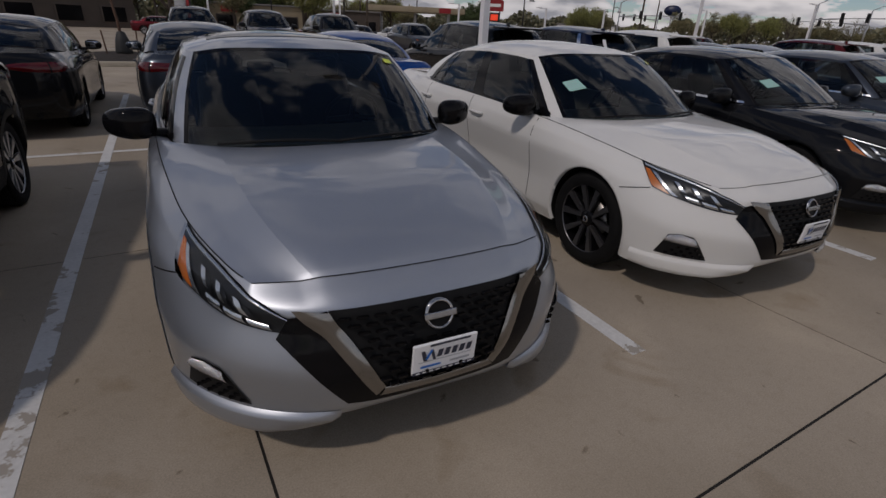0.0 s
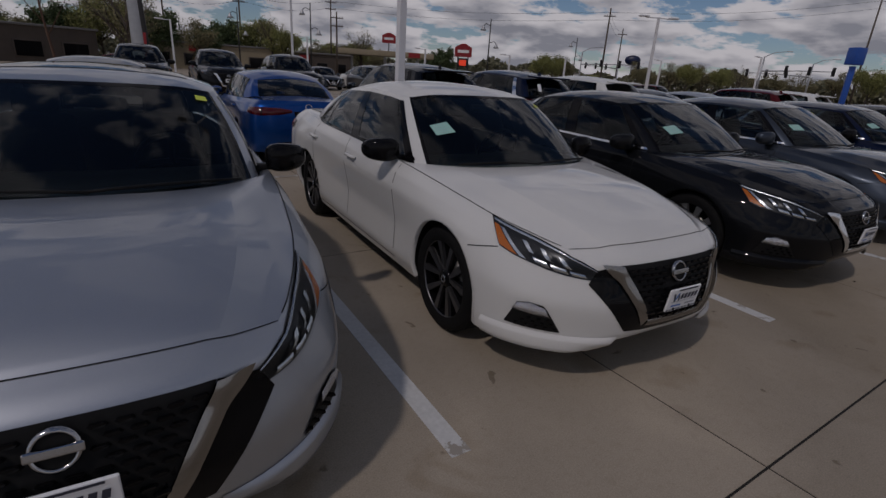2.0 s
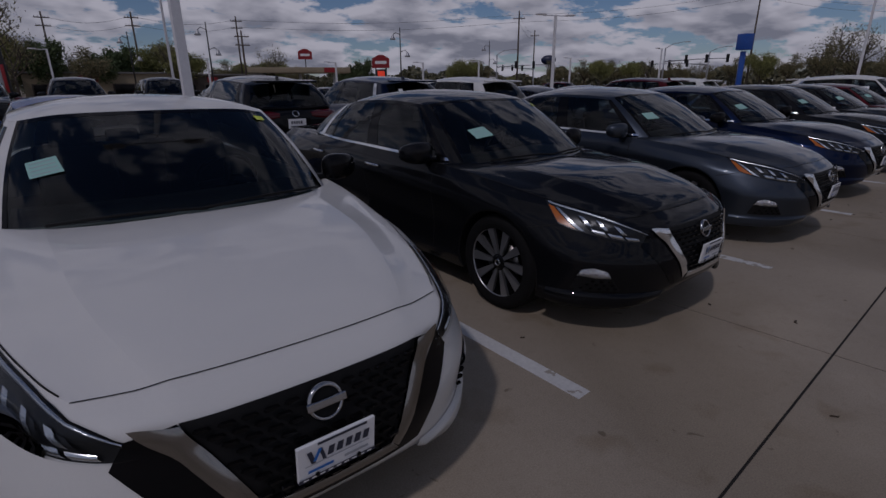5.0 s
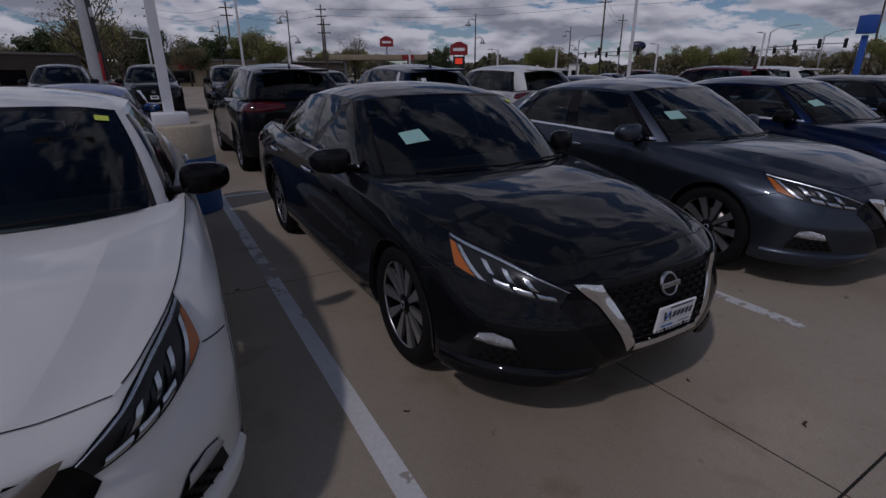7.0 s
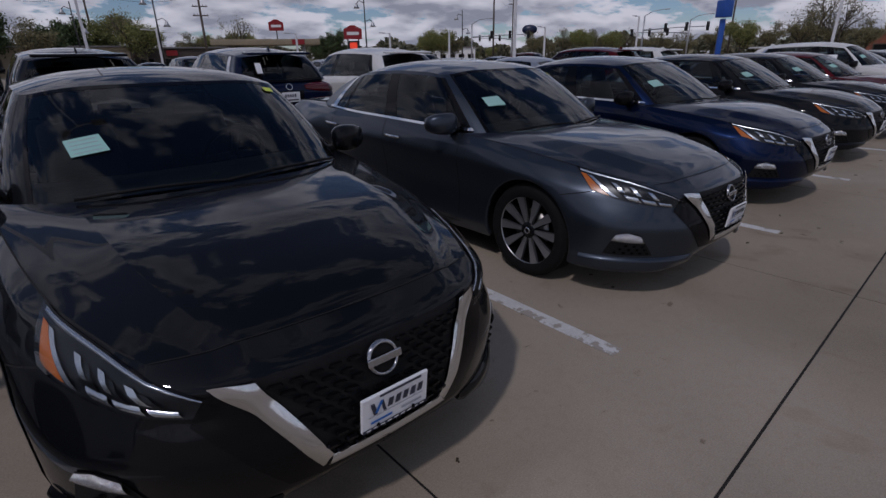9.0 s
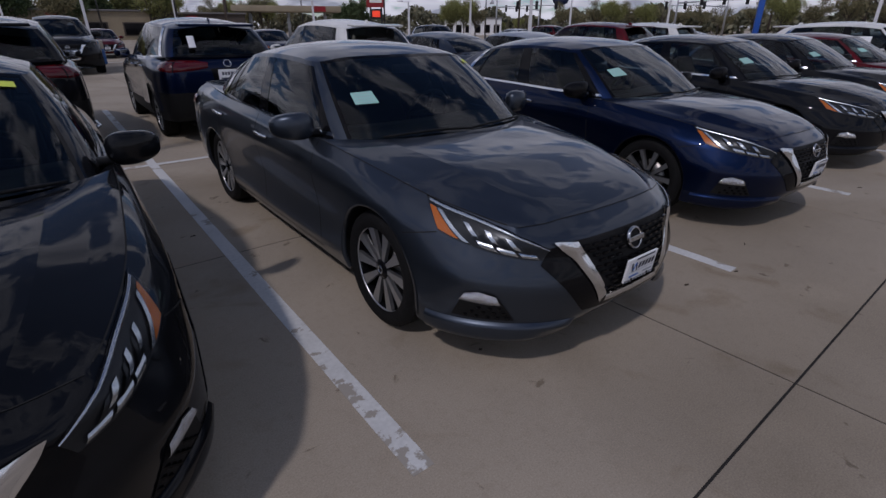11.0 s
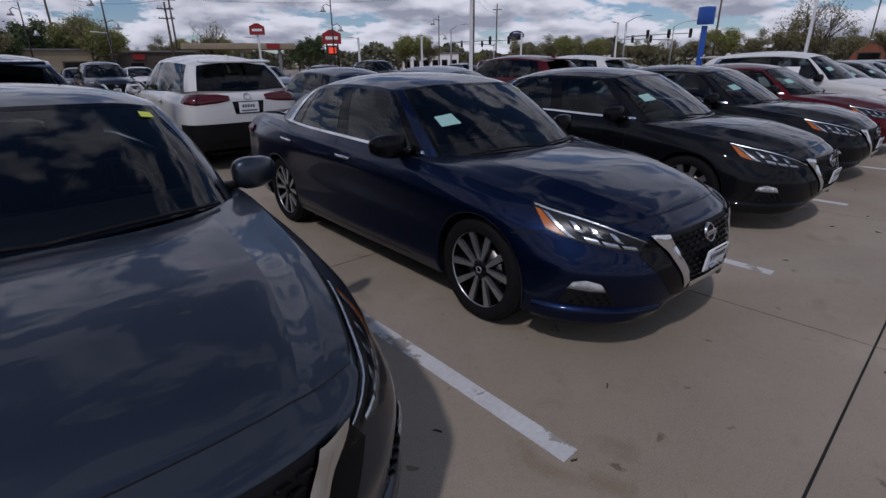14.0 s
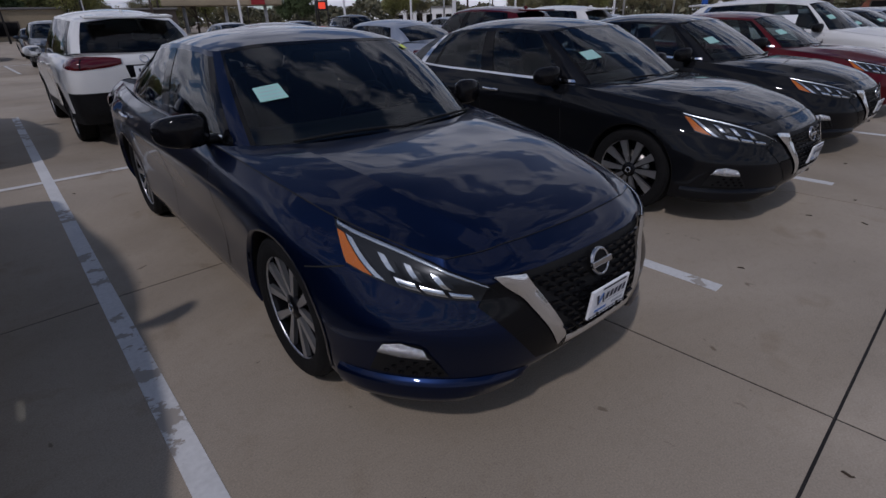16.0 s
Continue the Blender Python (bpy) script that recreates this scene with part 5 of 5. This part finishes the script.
def build_store(name, x, y, w, d, h, wallm, label, turn=None, windows=5, band=None):
    bd = thing(name, pose(x, y, 0, 0, 0, facing(x, y) if turn is None else turn), label, "building")
    part("wall", box(bmesh.new(), (0, d / 2, h / 2), (w, d, h)), wallm, bd, "", False)
    part("roof", rbox((0, d / 2, h + .12), (w + .5, d + .5, .24), .05), M_ROOF, bd)
    if band:
        part("sign_band", box(bmesh.new(), (-w * .1, -.12, h * .82), (w * .12, .2, h * .22)), band, bd, "red sign band", False)
    for k in range(windows):
        cx = -w / 2 + (k + .5) * w / windows
        wd = part("window", rbox((cx, -.03, h * .38), (w / windows * .62, .12, h * .5), .03), M_BROWN, bd)
        part("pane", box(bmesh.new(), (cx, -.10, h * .38), (w / windows * .54, .03, h * .42)), M_TRIM, wd, "dark window pane", False)
    return bd


build_store("roadside_store", 13.5, 80, 17, 10, 3.3, M_TAN, "low tan masonry store with a red sign band", None, 4, M_RED)
build_store("roadside_store", 29, 82, 12, 8, 3.2, M_BROWN, "low brown store with a red sign band", None, 4, M_RED)
build_store("long_shed", -16, 66, 34, 10, 3.6, M_BROWN, "long dark brown low building with a red fascia", None, 8, M_RED)
build_store("brick_building", 104, 4, 22, 12, 3.6, M_BRICK, "red brick building with a flat roof", None, 5)
build_store("pale_building", 84, 84, 12, 9, 3.2, M_WHITE, "pale low building behind the crossing", None, 6)
cn = thing("fuel_canopy", pose(44, 86, 0, 0, 0, facing(44, 86)), "flat fuel station canopy on posts", "canopy")
part("canopy_roof", rbox((0, 0, 4.2), (17, 7, .9), .06), M_TAN, cn)
part("canopy_sign", box(bmesh.new(), (5, -3.55, 4.2), (2.0, .12, .8)), M_RED, cn, "red sign", False)
for sx in (-6, 0, 6):
    part("canopy_post", rbox((sx, 0, 1.9), (.5, .5, 3.8), .04), M_STEEL, cn)

# ---- trees ----


def leaf_mat(name, c):
    m = mat(name, c, 0.8)
    nt = m.node_tree
    b = nt.nodes["Principled BSDF"]
    g = nt.nodes.new("ShaderNodeNewGeometry")
    r = nt.nodes.new("ShaderNodeValToRGB")
    r.color_ramp.elements[0].color = (c[0] * .45, c[1] * .5, c[2] * .45, 1)
    r.color_ramp.elements[1].color = (c[0] * 1.5, c[1] * 1.4, c[2] * 1.3, 1)
    nt.links.new(g.outputs["Random Per Island"], r.inputs[0])
    nt.links.new(r.outputs[0], b.inputs["Base Color"])
    return m


M_LEAF = leaf_mat("spring_leaves", (0.22, 0.235, 0.085))
M_LEAFDK = leaf_mat("dark_leaves", (0.075, 0.11, 0.045))
M_BUD = leaf_mat("brown_buds", (0.185, 0.172, 0.095))
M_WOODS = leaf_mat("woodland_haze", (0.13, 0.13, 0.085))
M_BARK = mat("bark", (0.07, 0.055, 0.045), 0.9, 0, 0, 4, 0.3, 0.4)


def build_tree(label, leafm, seed, h, spread, leaves, size, bare=False):
    rnd = random.Random(seed)
    tr = thing("tree", Matrix(), label, "tree", "trees along the road")
    bm = tube([(0, 0, 0), (rnd.uniform(-.1, .1), rnd.uniform(-.1, .1), h * .25), (rnd.uniform(-.2, .2), 0, h * .5)], .06 * h * .35, 7, .03 * h * .3)
    tips = []

    def limb(p, d, ln, r, lvl):
        q = p + d * ln * .5 + Vector((rnd.uniform(-.1, .1), rnd.uniform(-.1, .1), .05)) * ln
        e = q + (d + Vector((rnd.uniform(-.3, .3), rnd.uniform(-.3, .3), rnd.uniform(0, .3)))).normalized() * ln * .55
        tube([p, q, e], r, 5, r * .5, bm, False)
        tips.extend((q, e))
        if lvl:
            for _ in range(3):
                limb(q.lerp(e, rnd.random()), (d + Vector((rnd.uniform(-.8, .8), rnd.uniform(-.8, .8), rnd.uniform(-.1, .5)))).normalized(), ln * .6, r * .5, lvl - 1)
    for k in range(8):
        a = k * 2.4 + rnd.uniform(-.4, .4)
        z = h * rnd.uniform(.22, .5)
        limb(Vector((0, 0, z)), Vector((math.cos(a) * spread, math.sin(a) * spread, rnd.uniform(.5, 1.3))).normalized(), h * rnd.uniform(.22, .34), h * .012, 2 if bare else 1)
    part("trunk", bm, M_BARK, tr)
    vs, fs = [], []
    for k in range(leaves):
        c = rnd.choice(tips) + Vector((rnd.gauss(0, .05), rnd.gauss(0, .05), rnd.gauss(0, .045))) * h
        u = Vector((rnd.uniform(-1, 1), rnd.uniform(-1, 1), rnd.uniform(-1, 1))).normalized()
        w = u.cross(Vector((rnd.uniform(-1, 1), rnd.uniform(-1, 1), rnd.uniform(-1, 1)))).normalized()
        s = size * rnd.uniform(.5, 1.2)
        i = len(vs)
        vs += [c - u * s, c + w * s * .45, c + u * s, c - w * s * .45]
        fs.append((i, i + 1, i + 2, i + 3))
    me = bpy.data.meshes.new("crown")
    me.from_pydata(vs, [], fs)
    me.materials.append(leafm)
    cr = new("crown", me)
    cr.parent = tr
    cr["kind"] = "stuff"
    return tr


kinds = [build_tree("leafy green spring tree beside the road", M_LEAF, 1, 7.5, .9, 9500, .15, True),
         build_tree("dark green tree with a dense crown", M_LEAFDK, 2, 7.0, .8, 8000, .2),
         build_tree("sparse spring tree just coming into bud", M_BUD, 3, 7.5, .8, 5000, .14, True),
         build_tree("thin bare-branched tree with few leaves", M_BUD, 4, 8.5, .7, 1600, .12, True)]
rt = random.Random(5)
spots = []
for az in np.arange(-26, 14, 1.15):
    spots.append((az, rt.uniform(70, 104), rt.choice((0, 2, 0, 2, 1, 3)), rt.uniform(.78, 1.15)))
for az in np.arange(14, 24, 1.6):
    spots.append((az, rt.uniform(100, 125), rt.choice((0, 2, 2)), rt.uniform(.7, .95)))
spots += [(21.5, 95, 3, 1.0), (31.0, 110, 1, 1.0), (29.3, 112, 1, .85), (42.2, 72, 0, .72), (41.0, 74, 0, .62), (43.4, 73, 2, .65), (-3.5, 46, 3, .95)]
for az in np.arange(52, 68, 1.6):
    spots.append((az, rt.uniform(110, 150), rt.choice((2, 2, 3, 0)), rt.uniform(.75, 1.0)))
for az in np.arange(67, 100, 2.3):
    spots.append((az, rt.uniform(85, 120), rt.choice((0, 2, 2, 1)), rt.uniform(.6, .95)))
spots += [(71.5, 84, 0, .8), (77.2, 100, 3, 1.25), (78.8, 96, 3, 1.1), (47.5, 130, 0, .5), (45.8, 120, 0, .4)]
for n, (az, dist, kind, sc) in enumerate(spots):
    x, y = 5 + dist * math.sin(radians(az)), dist * math.cos(radians(az)) - 1
    m = pose(x, y, 0, 0, 0, rt.uniform(0, 360)) @ Matrix.Diagonal((sc, sc, sc, 1))
    c = copy_thing(kinds[kind], Matrix())
    c.matrix_basis = m
for k, t0 in enumerate(kinds):
    t0.matrix_basis = pose(-60 - 9 * k, 70 + 5 * k, 0)

# distant woods closing the view
rw = random.Random(9)
vs, fs = [], []
for k in range(46000):
    az = radians(rw.uniform(-75, 150))
    d = rw.uniform(150, 175)
    top = 5.0 + 1.5 * math.sin(az * 31) * math.sin(az * 13) + .8 * math.sin(az * 90)
    c = Vector((5 + d * math.sin(az), d * math.cos(az), top * rw.random() ** .6))
    u = Vector((rw.uniform(-1, 1), rw.uniform(-1, 1), rw.uniform(-1, 1))).normalized()
    w = u.cross(Vector((rw.uniform(-1, 1), rw.uniform(-1, 1), rw.uniform(-1, 1)))).normalized()
    s = rw.uniform(.45, 1.0)
    i = len(vs)
    vs += [c - u * s, c + w * s * .6, c + u * s, c - w * s * .6]
    fs.append((i, i + 1, i + 2, i + 3))
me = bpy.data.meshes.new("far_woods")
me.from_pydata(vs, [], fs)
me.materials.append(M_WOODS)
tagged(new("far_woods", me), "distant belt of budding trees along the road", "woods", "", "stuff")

# ---- painted lines, slabs and litter ----
tan_lean = math.tan(radians(-LEAN))
for k in range(-3, 13):
    x0 = 1.325 + (k - 1) * STALL
    bm = bmesh.new()
    y0, y1 = -.19, 11.1
    vs = [bm.verts.new(p) for p in ((x0 - .05, y0, .003), (x0 + .05, y0, .003), (x0 + .05 + (y1 - y0) * tan_lean, y1, .003), (x0 - .05 + (y1 - y0) * tan_lean, y1, .003))]
    bm.faces.new(vs)
    ext = bmesh.ops.extrude_face_region(bm, geom=bm.faces[:])
    bmesh.ops.translate(bm, vec=(0, 0, -.006), verts=[v for v in ext["geom"] if isinstance(v, bmesh.types.BMVert)])
    tagged(finish("parking_line", bm, M_LINE, None, "", False), "worn white painted line between parking bays", "parking line", "parking lines", "structure")
for y in (5.62, 28.1):
    tagged(finish("parking_line", box(bmesh.new(), (12, y, .0), (48, .09, .004)), M_LINE, None, "", False),
           "worn white line along the backs of the bays", "parking line", "parking lines", "structure")
for k in range(-2, 13):
    tagged(finish("parking_line", box(bmesh.new(), (1.9 + (k - 1) * STALL * 1.12, 25.3, .0), (.10, 5.5, .004)), M_LINE, None, "", False),
           "white painted line across the lane", "parking line", "parking lines", "structure")
SX, SY, GAP = 3.02, 3.22, .010
bm = box(bmesh.new(), (0, 0, -.004), (SX - GAP, SY - GAP, .008), None, .9992)
slab0 = None
for i in range(-4, 13):
    for j in range(-3, 7):
        c = (2.46 + (i + .5) * SX, -.91 + (j + .5) * SY, 0)
        if slab0 is None:
            slab0 = ob = part("slab", bm, M_CONC, pave, "", False)
        else:
            ob = new("slab", slab0.data)
            ob.parent = pave
            ob.material_slots[0].link = "OBJECT"
            ob.material_slots[0].material = M_CONC
        ob.location = c
rl = random.Random(3)
for k in range(60):
    bm = bmesh.new()
    ln, wd = rl.uniform(.015, .045), rl.uniform(.006, .014)
    box(bm, (0, 0, .004), (ln, wd, .006), None, .6)
    box(bm, (ln * .5, wd * .5, .004), (ln * .5, wd * .6, .005), Matrix.Rotation(.8, 3, "Z"), .5)
    ob = finish("leaf_bit", bm, M_LEAF_BIT, None, "", False)
    ob.matrix_world = pose(rl.uniform(-1, 17), rl.uniform(-2.2, 1.2) if k < 45 else rl.uniform(1, 6), .001, 0, 0, rl.uniform(0, 360))
    tagged(ob, "small dry brown leaf scrap lying on concrete", "leaf", "leaf scraps")
